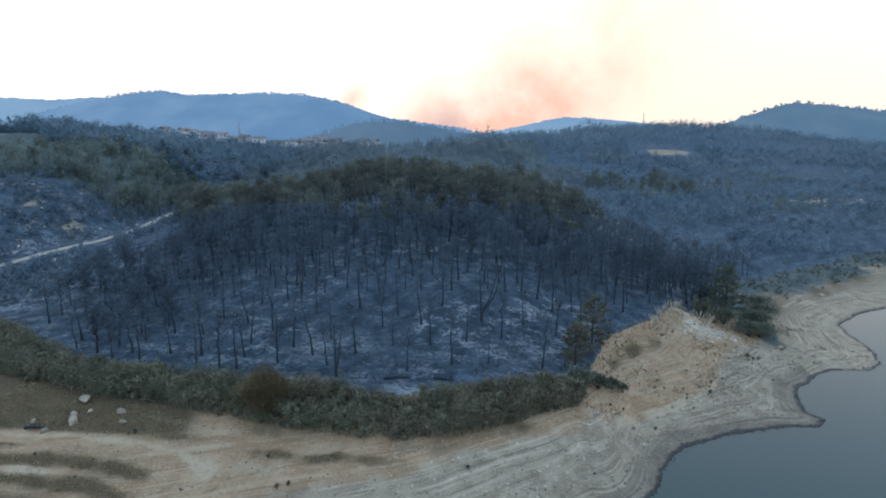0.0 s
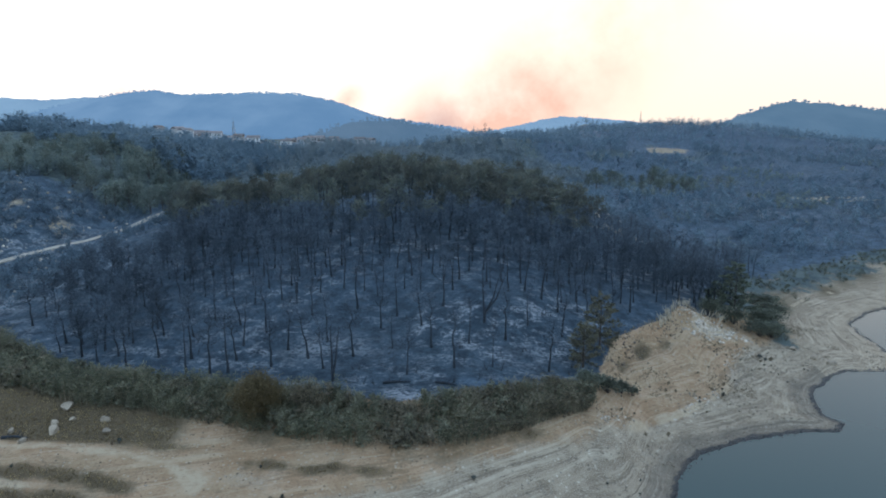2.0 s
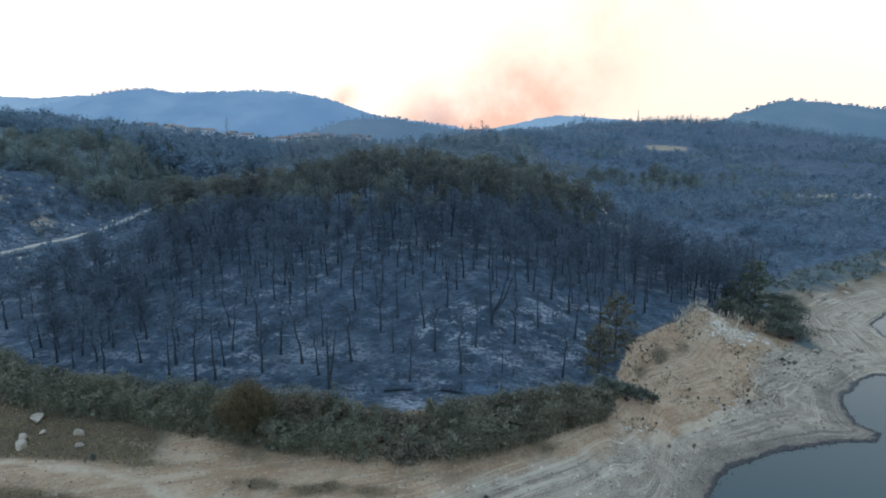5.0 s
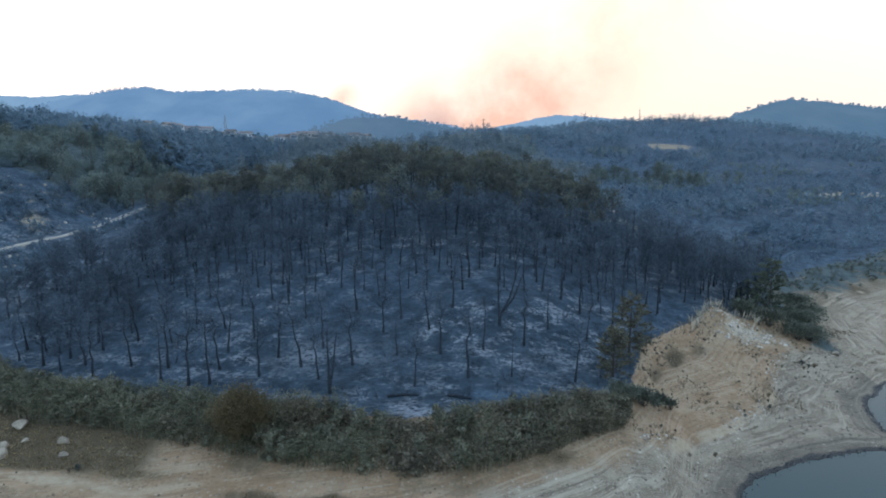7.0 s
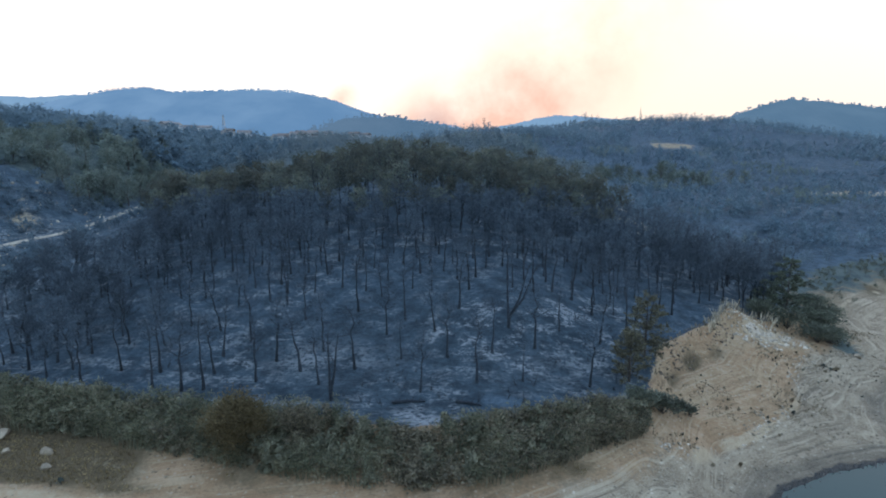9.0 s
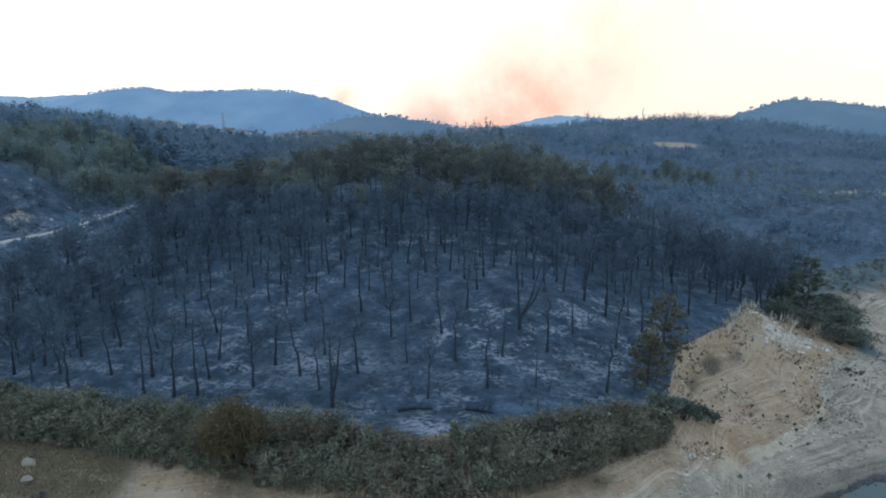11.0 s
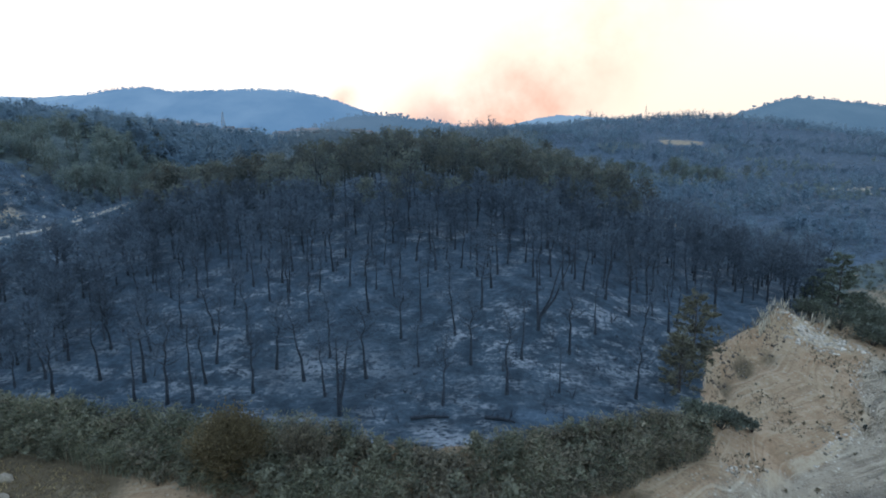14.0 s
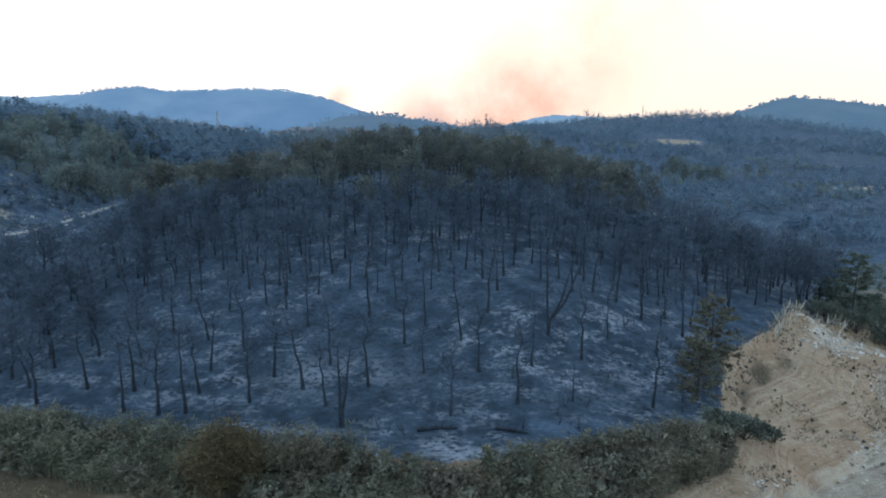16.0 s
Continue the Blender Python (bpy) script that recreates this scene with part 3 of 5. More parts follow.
    streak = 1.2 * bump_at(s - bound + 0.5 * lumps(x, y, 6, 31), 0, 0.0, 0, 0.6, 1) * smooth(14, 24, x) + 0.7 * bump_at(s, 0, 5.0, 0, 0.6, 1)
    pale = pale + 0.85 * streak * smooth(-0.1, 0.3, lumps(x, y, 5, 23)) * (e > 3) * (s > 0) * (b < 0.7)
    # bare soil on the hillside above the track: the meadow crest, terraces and scars
    pale = pale + 0.9 * bump_at(y - meadow_y(x) + 1.5 * lumps(x, y, 7, 38), 0, 0, 0, 2.6, 1) * smooth(-130, -136, x) * smooth(-205, -190, x)
    pale = pale + 0.7 * bump_at(x, y, -118.5, 161, 4, 4.5) + 0.55 * bump_at(x, y, -110, 157.5, 5, 1.2) + 0.55 * bump_at(from_line(x, y, [(-131, 162), (-120, 178)]), 0, 0, 0, 0.8, 1) + 0.5 * bump_at(from_line(x, y, [(-150, 168), (-131, 170)]), 0, 0, 0, 0.8, 1)
    pale = pale + 0.5 * smooth(0.2, 0.5, lumps(x, y, 4, 37)) * bump_at(x, y, -124, 158, 26, 20)
    # bare stony ground beyond the hill
    pale = pale + 0.85 * smooth(0.2, 0.45, lumps(x, y, 5, 27)) * bump_at(x, y, 36, 205, 17, 42)
    pale = pale + 0.8 * smooth(0.2, 0.45, lumps(x, y, 6, 39)) * bump_at(x, y, 172, 293, 20, 8) + 0.8 * bump_at(x, y, 67, 374, 2.0, 5) + 0.6 * bump_at(x, y, 200, 372, 9, 3) + 0.7 * bump_at(x, y, -3, 376, 4, 6)
    brown = np.maximum(brown, 0.4 * field)
    green = smooth(0.1, 0.5, lumps(x, y, 45, 24) - 0.15) * smooth(190, 260, y) * burnt * 0.9
    green = np.maximum(green, smooth(-108, -118, x) * smooth(172, 190, y) * (1.0 + 0.5 * lumps(x, y, 12, 25)))
    green = np.maximum(green, smooth(205, 230, y) * smooth(60, 30, x) * smooth(560, 480, y) * (0.9 + 0.5 * lumps(x, y, 14, 26)))
    green = np.maximum(green, smooth(56, 64, x) * smooth(17, 3, e) * (e > -4) * (0.62 + 0.6 * lumps(x, y, 9, 28)))
    wet = smooth(0.5, 0.0, s + 0.4 * lumps(x, y, 2, 32)) + 0.42 * smooth(5.5, 2.5, s + 1.2 * lumps(x, y, 6, 44)) * (x < 64)
    # ash cover; where it falls off the soil takes its painted haze tone
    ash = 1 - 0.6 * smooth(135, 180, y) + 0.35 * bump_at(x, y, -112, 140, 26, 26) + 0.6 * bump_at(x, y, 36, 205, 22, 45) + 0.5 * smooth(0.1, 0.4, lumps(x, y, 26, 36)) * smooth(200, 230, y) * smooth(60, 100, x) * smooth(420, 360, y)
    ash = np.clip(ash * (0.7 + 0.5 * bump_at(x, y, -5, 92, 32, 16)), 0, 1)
    ash = ash + 0.9 * smooth(0.05, 0.4, lumps(x, y, 7, 33)) * (0.9 * bump_at(x, y, 38, 205, 18, 45) + bump_at(x, y, 115, 262, 50, 30) + 0.8 * bump_at(x, y, -112, 138, 24, 24) + 0.7 * bump_at(x, y, 200, 300, 60, 60))
    ash = ash + 1.1 * bump_at(x, y, -9, 77.5, 5, 2.0) + 0.8 * bump_at(x, y, -30, 80.8, 10, 1.4) + 0.25 * bump_at(x, y, 9, 91, 9, 4) + 0.9 * bump_at(x, y, -12.5, 127.5, 2.5, 4) + 0.8 * bump_at(x, y, -98, 114, 14, 9) + 0.5 * bump_at(x, y, -24, 92, 9, 4)
    ash = ash * (1 - 0.8 * bump_at(y - 82.5 - 0.1 * (x - 5), 0, 0, 0, 1.6, 1) * smooth(-6, 0, x) * smooth(19, 14, x))
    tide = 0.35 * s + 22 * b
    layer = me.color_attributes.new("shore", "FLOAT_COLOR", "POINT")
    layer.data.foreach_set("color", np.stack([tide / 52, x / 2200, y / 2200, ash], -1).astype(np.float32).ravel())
    for name, cols in (("zones", (burnt, beach, brown)), ("extra", (pale, green, wet))):
        layer = me.color_attributes.new(name, "FLOAT_COLOR", "POINT")
        layer.data.foreach_set("color", np.stack([*[np.clip(c, 0, 1.4) for c in cols], np.ones(len(x))], -1).astype(np.float32).ravel())
    me.materials.append(GROUND)
    ob = new("ground", me)
    return tagged(ob, "burnt hillside above a dry sandy and pebbly lake shore", "ground", kind="structure")


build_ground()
water = link("water", [(x, y, 0.0) for x, y in [(-600, -890), (4500, -890), (4500, 215), (-600, 215)]], [(0, 1, 2, 3)], WATER)
tagged(water, "still grey-green reservoir water with a low level", "water", kind="structure")


def mountain(name, label, line, dist, depth, mat, seed, rough):
    """A wooded ridge: line gives (x, height) along its crest."""
    lx, lz = zip(*line)
    xs = np.linspace(lx[0], lx[-1], 420)
    crest = np.interp(xs, lx, lz)
    crest = np.convolve(np.pad(crest, 4, "edge"), np.ones(9) / 9, "valid")
    vs = np.linspace(-1, 1, 41)
    gx, gv = np.meshgrid(xs, vs)
    low = -20.0
    spur = lumps(gx, gv * depth, depth * 0.5, seed, 4)
    shape = np.clip(1 - np.abs(gv) ** 1.3, 0, 1)
    gz = low + (crest[None] - low) * np.clip(shape * (1 + 0.45 * spur * (1 - shape)), 0, 1)
    gz = gz + rough * lumps(gx, gv * depth, dist * 0.008, seed + 3, 3) * (shape > 0.02)
    gy = dist + gv * depth + 0.06 * dist * lumps(gx, gv * 50, dist * 0.25, seed + 7)*0.4
    n = len(xs)
    i = (np.arange(len(vs) - 1)[:, None] * n + np.arange(n - 1)).ravel()
    ob = link(name, np.stack([gx, gy, gz], -1).reshape(-1, 3).tolist(), np.stack([i, i + 1, i + n + 1, i + n], -1).tolist(), mat)
    return tagged(ob, label, "mountain", kind="structure")


def crest_trees(name, label, line, dist, mat, size, count, seed):
    """Trees standing on a far crest, seen as a ragged fringe."""
    rng = random.Random(seed)
    lx, lz = zip(*line)
    verts, faces = [], []
    for _ in range(count):
        x = rng.uniform(lx[0], lx[-1])
        z = float(np.interp(x, lx, lz)) - size * 0.75
        hgt, wid = size * rng.uniform(0.6, 1.3), size * rng.uniform(0.2, 0.35)
        y = dist + rng.uniform(-30, 10)
        for _ in range(7):
            c = Vector((x + rng.gauss(0, wid * 0.5), y + rng.gauss(0, wid), z + hgt * rng.uniform(0.1, 0.95)))
            tuft(verts, faces, c, Vector((0, 0, 1)), wid * 1.5, wid * 0.55, rng, 2)
    ob = link(name, verts, faces, mat)
    return tagged(ob, label, "trees", kind="stuff")


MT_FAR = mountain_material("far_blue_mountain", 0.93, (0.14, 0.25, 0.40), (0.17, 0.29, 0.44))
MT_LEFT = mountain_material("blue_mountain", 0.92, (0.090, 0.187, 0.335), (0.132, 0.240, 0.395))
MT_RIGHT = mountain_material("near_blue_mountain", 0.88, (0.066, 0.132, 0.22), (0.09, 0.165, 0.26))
NEARER = 0.52      # the long mountain lies this much of the way to where its crest is given


def drawn_in(line, dist):
    return [(2.4 + (x - 2.4) * NEARER, 44.5 + (z - 44.5) * NEARER) for x, z in line], (dist + 4.7) * NEARER - 4.7


LINE_A = [(-3900, 225), (-3525, 233), (-2818, 249), (-2509, 232), (-2201, 244), (-1933, 227), (-1500, 150), (-1200, 60)]
LINE_B = [(-2300, 40), (-1845, 156), (-1685, 185), (-1526, 216), (-1410, 225), (-1297, 205), (-1120, 207), (-944, 213), (-771, 205), (-624, 176), (-478, 122), (-381, 98), (-235, 81), (-90, 62), (60, 20)]
LINE_C = [(-80, 20), (5, 43), (115, 65), (224, 90), (287, 94), (440, 83), (583, 68), (800, 40)]
LINE_D = [(360, 30), (403, 57), (448, 73), (493, 89), (532, 95), (586, 88), (677, 78), (799, 64), (980, 45), (1300, 40)]
LINE_A, DIST_A = drawn_in(LINE_A, 3400)
LINE_B, DIST_B = drawn_in(LINE_B, 2600)
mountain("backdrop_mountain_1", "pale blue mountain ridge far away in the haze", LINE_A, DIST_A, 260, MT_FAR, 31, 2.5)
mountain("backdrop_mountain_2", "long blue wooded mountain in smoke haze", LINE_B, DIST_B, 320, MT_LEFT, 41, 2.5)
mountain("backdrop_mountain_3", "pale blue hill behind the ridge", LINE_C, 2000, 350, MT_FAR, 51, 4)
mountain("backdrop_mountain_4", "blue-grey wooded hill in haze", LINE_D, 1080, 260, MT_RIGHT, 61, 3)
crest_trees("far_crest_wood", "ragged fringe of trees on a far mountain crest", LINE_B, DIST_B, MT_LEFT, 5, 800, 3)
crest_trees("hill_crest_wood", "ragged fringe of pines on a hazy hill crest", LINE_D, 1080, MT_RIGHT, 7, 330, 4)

# village hill beyond the burnt ridge
LINE_E = [(-300, 22), (-227, 34), (-190, 45), (-168, 55), (-146, 58), (-110, 57), (-67, 51), (-25, 44), (40, 28)]
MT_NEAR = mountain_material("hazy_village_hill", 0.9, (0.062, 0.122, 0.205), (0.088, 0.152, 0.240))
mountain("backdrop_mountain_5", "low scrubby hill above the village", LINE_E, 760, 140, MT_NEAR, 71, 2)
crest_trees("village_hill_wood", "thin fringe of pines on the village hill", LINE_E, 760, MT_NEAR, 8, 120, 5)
# ---- trees ----
def burnt_tree(rng, tall, lean, fork, needles, needle_mat, needle_label, label, category, bare=0.45, group="", spread=1.0, dense=1.0):
    """A pine after the fire: tapered trunk, limbs with side twigs, and what is left of its needles."""
    tree = root({CHAR_TWIG: "burnt_pine", SCORCHED: "scorched_pine", NEEDLES: "pine_tree"}[needle_mat], label, category, group)
    verts, faces = [], []
    bend = [Vector((rng.gauss(0, 0.03), rng.gauss(0, 0.03), 0)) * tall for _ in range(7)]
    lean_v = Vector((math.cos(fork), math.sin(fork), 0)) * lean
    trunk = [Vector((0, 0, -0.5))]
    for k in range(1, 8):
        u = k / 7
        trunk.append(Vector((0, 0, tall * u)) + lean_v * tall * u ** 1.2 + bend[k - 1] * u)
    base = 0.020 * tall + 0.025
    tube(verts, faces, trunk, [base * (1.3 if k == 0 else 1) * (1 - 0.9 * (k / 7) ** 0.75) for k in range(8)], 7)

    def along(u):
        f = min(u * 7, 6.999)
        return trunk[int(f)].lerp(trunk[int(f) + 1], f - int(f))

    tips = []
    for n in range(rng.randint(15, 20)):
        u = bare + (0.98 - bare) * (n + rng.random()) / 18
        u = min(u, 0.98)
        a = n * 2.4 + rng.uniform(-0.5, 0.5)
        reach = tall * rng.uniform(0.13, 0.24) * (1.25 - 0.75 * (u - bare) / (1 - bare)) * spread
        p0 = along(u)
        way = Vector((math.cos(a), math.sin(a), rng.uniform(0.15, 0.75)))
        p1 = p0 + way * reach * 0.55
        p2 = p1 + (way + Vector((0, 0, 0.35))) * reach * 0.45
        r = base * (1 - 0.8 * u) * 0.42
        tube(verts, faces, [p0, p1, p2], [r, r * 0.7, r * 0.25], 4)
        tips += [(p0.lerp(p1, 0.6), p1, p2)]
    link("trunk", verts, faces, CHAR_BARK if needle_mat is not NEEDLES else BARK, tree)
    verts, faces = [], []
    for k in range(needles):
        q0, q1, q2 = tips[k % len(tips)]
        f = rng.random()
        c = q0.lerp(q1, f * 2) if f < 0.5 else q1.lerp(q2, f * 2 - 1)
        c = c + Vector((rng.gauss(0, 1), rng.gauss(0, 1), rng.gauss(0, 0.8))) * tall * (0.036 if needle_mat is CHAR_TWIG else 0.042) * spread
        out = Vector((c.x, c.y, 0.35 * tall * rng.random())).normalized()
        if needle_mat is CHAR_TWIG:
            tuft(verts, faces, c, out, rng.uniform(0.4, 0.9), 0.024 if dense < 1.5 else 0.056, rng, 2)
        else:
            tuft(verts, faces, c, out, rng.uniform(0.4, 0.7), rng.uniform(0.09, 0.14), rng, 2)
    link("crown", verts, faces, needle_mat, tree, needle_label)
    return tree


def place(x, y, turn, size, sink=0.0):
    return Matrix.Translation((x, y, ground_z(x, y) - sink)) @ Matrix.Rotation(turn, 4, "Z") @ Matrix.Scale(size, 4)


rng = random.Random(11)
BARE = "charred bare pine trunk standing in grey ash"
BROWN = "fire-scorched pine with a thin brown-olive crown"
GREEN = "unburnt green pine on the hillside"
bare_kinds = [burnt_tree(rng, 8.8, l, a, n, CHAR_TWIG, "burnt black twigs", BARE, "tree", b, "burnt pines on the slope")
              for l, a, n, b in ((0.02, 0, 300, 0.46), (0.10, 2.0, 240, 0.5), (0.16, 3.3, 280, 0.45), (0.06, 5.0, 330, 0.42), (0.20, 0.4, 200, 0.52), (0.08, 1.2, 160, 0.6), (0.03, 4.2, 90, 0.7))]
brown_kinds = [burnt_tree(rng, 9.5, l, a, n, SCORCHED, "scorched brown needles", BROWN, "tree", b, "scorched pines on the hilltop", s)
               for l, a, n, b, s in ((0.02, 1, 420, 0.40, 1.25), (0.05, 3, 370, 0.44, 1.4), (0.03, 5, 440, 0.36, 1.15), (0.06, 2, 330, 0.40, 1.3))]
dense_kinds = [burnt_tree(rng, 9.0, l, a, n, CHAR_TWIG, "dense burnt twigs", "charred pine with a dense crown of burnt twigs", "tree", b, "burnt pines on the slope", s, 2.0)
               for l, a, n, b, s in ((0.03, 1, 380, 0.38, 1.15), (0.08, 4, 330, 0.42, 1.25), (0.06, 2.5, 400, 0.35, 1.1))]
green_kinds = [burnt_tree(rng, 10.0, l, a, n, NEEDLES, "dull green needles", GREEN, "tree", b, "green pines on the slopes", s)
               for l, a, n, b, s in ((0.02, 1, 460, 0.22, 1.3), (0.03, 3, 420, 0.25, 1.45))]
used = set()


def plant(kinds, x, y, size, label="", turn=None):
    kind = rng.choice(kinds)
    m = place(x, y, rng.uniform(0, 6.28) if turn is None else turn, size)
    if kind not in used:
        used.add(kind)
        kind.matrix_basis = m
        ob = kind
    else:
        ob = kind.copy()
        scene.collection.objects.link(ob)
        for child in kind.children:
            c = child.copy()
            scene.collection.objects.link(c)
            c.parent = ob
        ob.matrix_basis = m
    return tagged(ob, label)


STANDING = [(-50.8, 89.1), (-44.2, 84.8), (-45.2, 88.8), (-40.3, 84.5), (-37.5, 84.8), (-38.2, 92.9), (-37.7, 88.7), (-35.5, 96.8), (-31.3, 86.7), (-30.3, 91.9),
            (-26.1, 89.3), (-28.8, 101.8), (-22.8, 86.0), (-18.8, 89.5), (-21.0, 104.0), (-24.9, 110.7), (-32.8, 105.9), (-36.0, 107.1), (-39.8, 111.0), (-13.3, 101.2),
            (-15.7, 97.9), (-8.6, 98.1), (-5.2, 103.4), (-3.7, 108.5), (-9.5, 83.9), (-2.5, 86.4), (5.7, 95.3), (6.6, 108.4), (9.9, 110.5), (12.9, 109.2),
            (15.6, 106.1), (-17.9, 130.6), (-12.7, 127.9), (-82.7, 102.6), (-70.4, 94.5), (-69.4, 96.6), (-54.6, 86.1), (-61.4, 91.3)]
taken = []


def left_limit(y):
    """West of this line the slope up to the dirt track is bare."""
    return float(np.interp(y, [118, 124, 130, 138, 148, 160, 172, 190], [-84, -80, -73, -73, -78, -85, -90, -92]))


def stony(x, y):
    return bump_at(x, y, 38, 196, 12, 26) > 0.42


def free(x, y, gap):
    return all((x - a) ** 2 + (y - b) ** 2 > gap * gap for a, b in taken)


for x, y in STANDING:
    plant(bare_kinds, x, y, rng.uniform(0.85, 1.15))
    taken.append((x, y))
taken += [(-20.3, 82.0), (2.2, 98.9), (21.8, 98.4), (17.7, 90.9)]
count = 0
for _ in range(9000):
    if count == 258:
        break
    x, y = rng.uniform(-90, 60), rng.uniform(86, 142)
    if before_edge(x, y) > -3 or (x < -72 and y < 104) or x < left_limit(y) or not free(x, y, 3.0 if y > 108 or abs(x + 15) > 40 else 5.0):
        continue
    if y > 136 + 6 * math.sin(x * 0.08) + 42 * smooth(10, 40, x):
        continue
    if -32 < x < 14 and y < 104 and rng.random() < 0.75:
        continue
    if -34 < x < 12 and y < 136 and rng.random() < 0.2:
        continue
    plant(bare_kinds if y < 122 and -50 < x < 34 else dense_kinds, x, y, rng.uniform(0.6, 1.05))
    taken.append((x, y))
    count += 1
count = 0
for _ in range(9000):
    if count == 270:
        break
    x, y = rng.uniform(-105, 48), rng.uniform(118, 218)
    r = ((x + 32) / 66) ** 2 + ((y - 168) / 48) ** 2
    if r > 1 or not free(x, y, 3.2) or (y < 132 and x > -50) or x < left_limit(y):
        continue
    plant(brown_kinds, x, y, rng.uniform(0.72, 1.15))
    taken.append((x, y))
    count += 1

def burnt_stand(name, label, spots, seed):
    """Charred trunks with fine twigs, standing too thick to count."""
    r = random.Random(seed)
    trunk_v, trunk_f, twig_v, twig_f = [], [], [], []
    for x, y in spots:
        tall = r.uniform(5.5, 9.0)
        foot = Vector((x, y, ground_z(x, y) - 0.4))
        mid = foot + Vector((r.gauss(0, 0.3), r.gauss(0, 0.3), tall * 0.5))
        top = mid + Vector((r.gauss(0, 0.5), r.gauss(0, 0.5), tall * 0.5))
        tube(trunk_v, trunk_f, [foot, mid, top], [0.16, 0.11, 0.03], 5)
        for n in range(9):
            u = r.uniform(0.45, 0.98)
            p = foot.lerp(mid, u * 2) if u < 0.5 else mid.lerp(top, u * 2 - 1)
            a, reach = r.uniform(0, 6.28), tall * r.uniform(0.10, 0.2)
            q = p + Vector((math.cos(a) * reach, math.sin(a) * reach, reach * r.uniform(0.3, 0.9)))
            tube(trunk_v, trunk_f, [p, q], [0.045, 0.015], 3)
            for _ in range(15):
                c = p.lerp(q, r.uniform(0.3, 1.1)) + Vector((r.gauss(0, 0.3), r.gauss(0, 0.3), r.gauss(0, 0.3)))
                tuft(twig_v, twig_f, c, (q - p).normalized(), r.uniform(0.4, 0.8), 0.05, r, 2)
    tagged(link(name + "_trunks", trunk_v, trunk_f, CHAR_BARK), label + ", charred trunks", "trees", kind="stuff")
    tagged(link(name + "_twigs", twig_v, twig_f, CHAR_TWIG), label + ", burnt twigs", "trees", kind="stuff")


stand = []
for _ in range(9000):
    if len(stand) == 230:
        break
    x, y = rng.uniform(-84, 78), rng.uniform(128, 185)
    if x < left_limit(y) or stony(x, y) or before_edge(x, y) > -3 or not free(x, y, 3.0) or y > 142 + 6 * math.sin(x * 0.08) + 44 * smooth(8, 40, x):
        continue
    stand.append((x, y))
    taken.append((x, y))
burnt_stand("burnt_stand", "thick stand of burnt pines high on the slope", stand, 14)

def burnt_saplings(name, label, count, seed):
    """Thin burnt stems and bush skeletons standing in the ash."""
    r = random.Random(seed)
    verts, faces = [], []
    n = 0
    while n < count:
        x, y = r.uniform(-72, 30), r.uniform(79, 132)
        if before_edge(x, y) > -2 or float(lumps(x, y, 9, 49)) < -0.15:
            continue
        n += 1
        foot, tall = Vector((x, y, ground_z(x, y) - 0.1)), 0.5 + 1.6 * r.random() ** 2
        for _ in range(r.randint(2, 5)):
            tip = foot + Vector((r.gauss(0, 0.3), r.gauss(0, 0.3), 1)) * tall * r.uniform(0.6, 1.0)
            tube(verts, faces, [foot, foot.lerp(tip, 0.6) + Vector((r.gauss(0, 0.06), 0, 0)), tip], [0.035, 0.025, 0.01], 3)
    return tagged(link(name, verts, faces, CHAR_BARK), label, "saplings", kind="stuff")


burnt_saplings("burnt_saplings", "thin burnt saplings and bush skeletons in the ash", 420, 15)

# green pines that the fire spared, on the slopes beyond
count = 0
for _ in range(3000):
    if count == 130:
        break
    x, y = rng.choice(((rng.uniform(-118, -98), rng.uniform(188, 222)), (rng.uniform(-150, -112), rng.uniform(178, 235)), (rng.uniform(-190, -110), rng.uniform(190, 262)), (rng.uniform(45, 130), rng.uniform(300, 370)), (rng.uniform(-25, 20), rng.uniform(180, 230))))
    if free(x, y, 4) and (x > -130 or abs(y - meadow_y(x)) > 5):
        plant(green_kinds, x, y, rng.uniform(0.6, 0.95))
        taken.append((x, y))
        count += 1

# ---- woods further off, too many to count ----
ICO = bmesh.new()
bmesh.ops.create_icosphere(ICO, subdivisions=1, radius=1.0)
ICO_V, ICO_F = [v.co.copy() for v in ICO.verts], [tuple(v.index for v in f.verts) for f in ICO.faces]
ICO.free()


def leaf(verts, faces, at, way, length, width, r):
    """One small leafy spray, a pointed triangle."""
    w = (way + Vector((r.uniform(-1, 1), r.uniform(-1, 1), r.uniform(-0.8, 0.8))) * 0.7).normalized()
    side = w.orthogonal().normalized()
    side.rotate(Matrix.Rotation(r.uniform(0, 6.3), 3, w))
    k = len(verts)
    verts += [at - side * width, at + side * width, at + w * length]
    faces.append((k, k + 1, k + 2))


def clump(verts, faces, at, size, r):
    """An uneven leafy mass at the heart of a crown."""
    k = len(verts)
    for v in ICO_V:
        verts.append(at + Vector((v.x, v.y, v.z * 0.85)) * size * r.uniform(0.7, 1.2))
    faces.extend((a + k, b + k, c + k) for a, b, c in ICO_F)


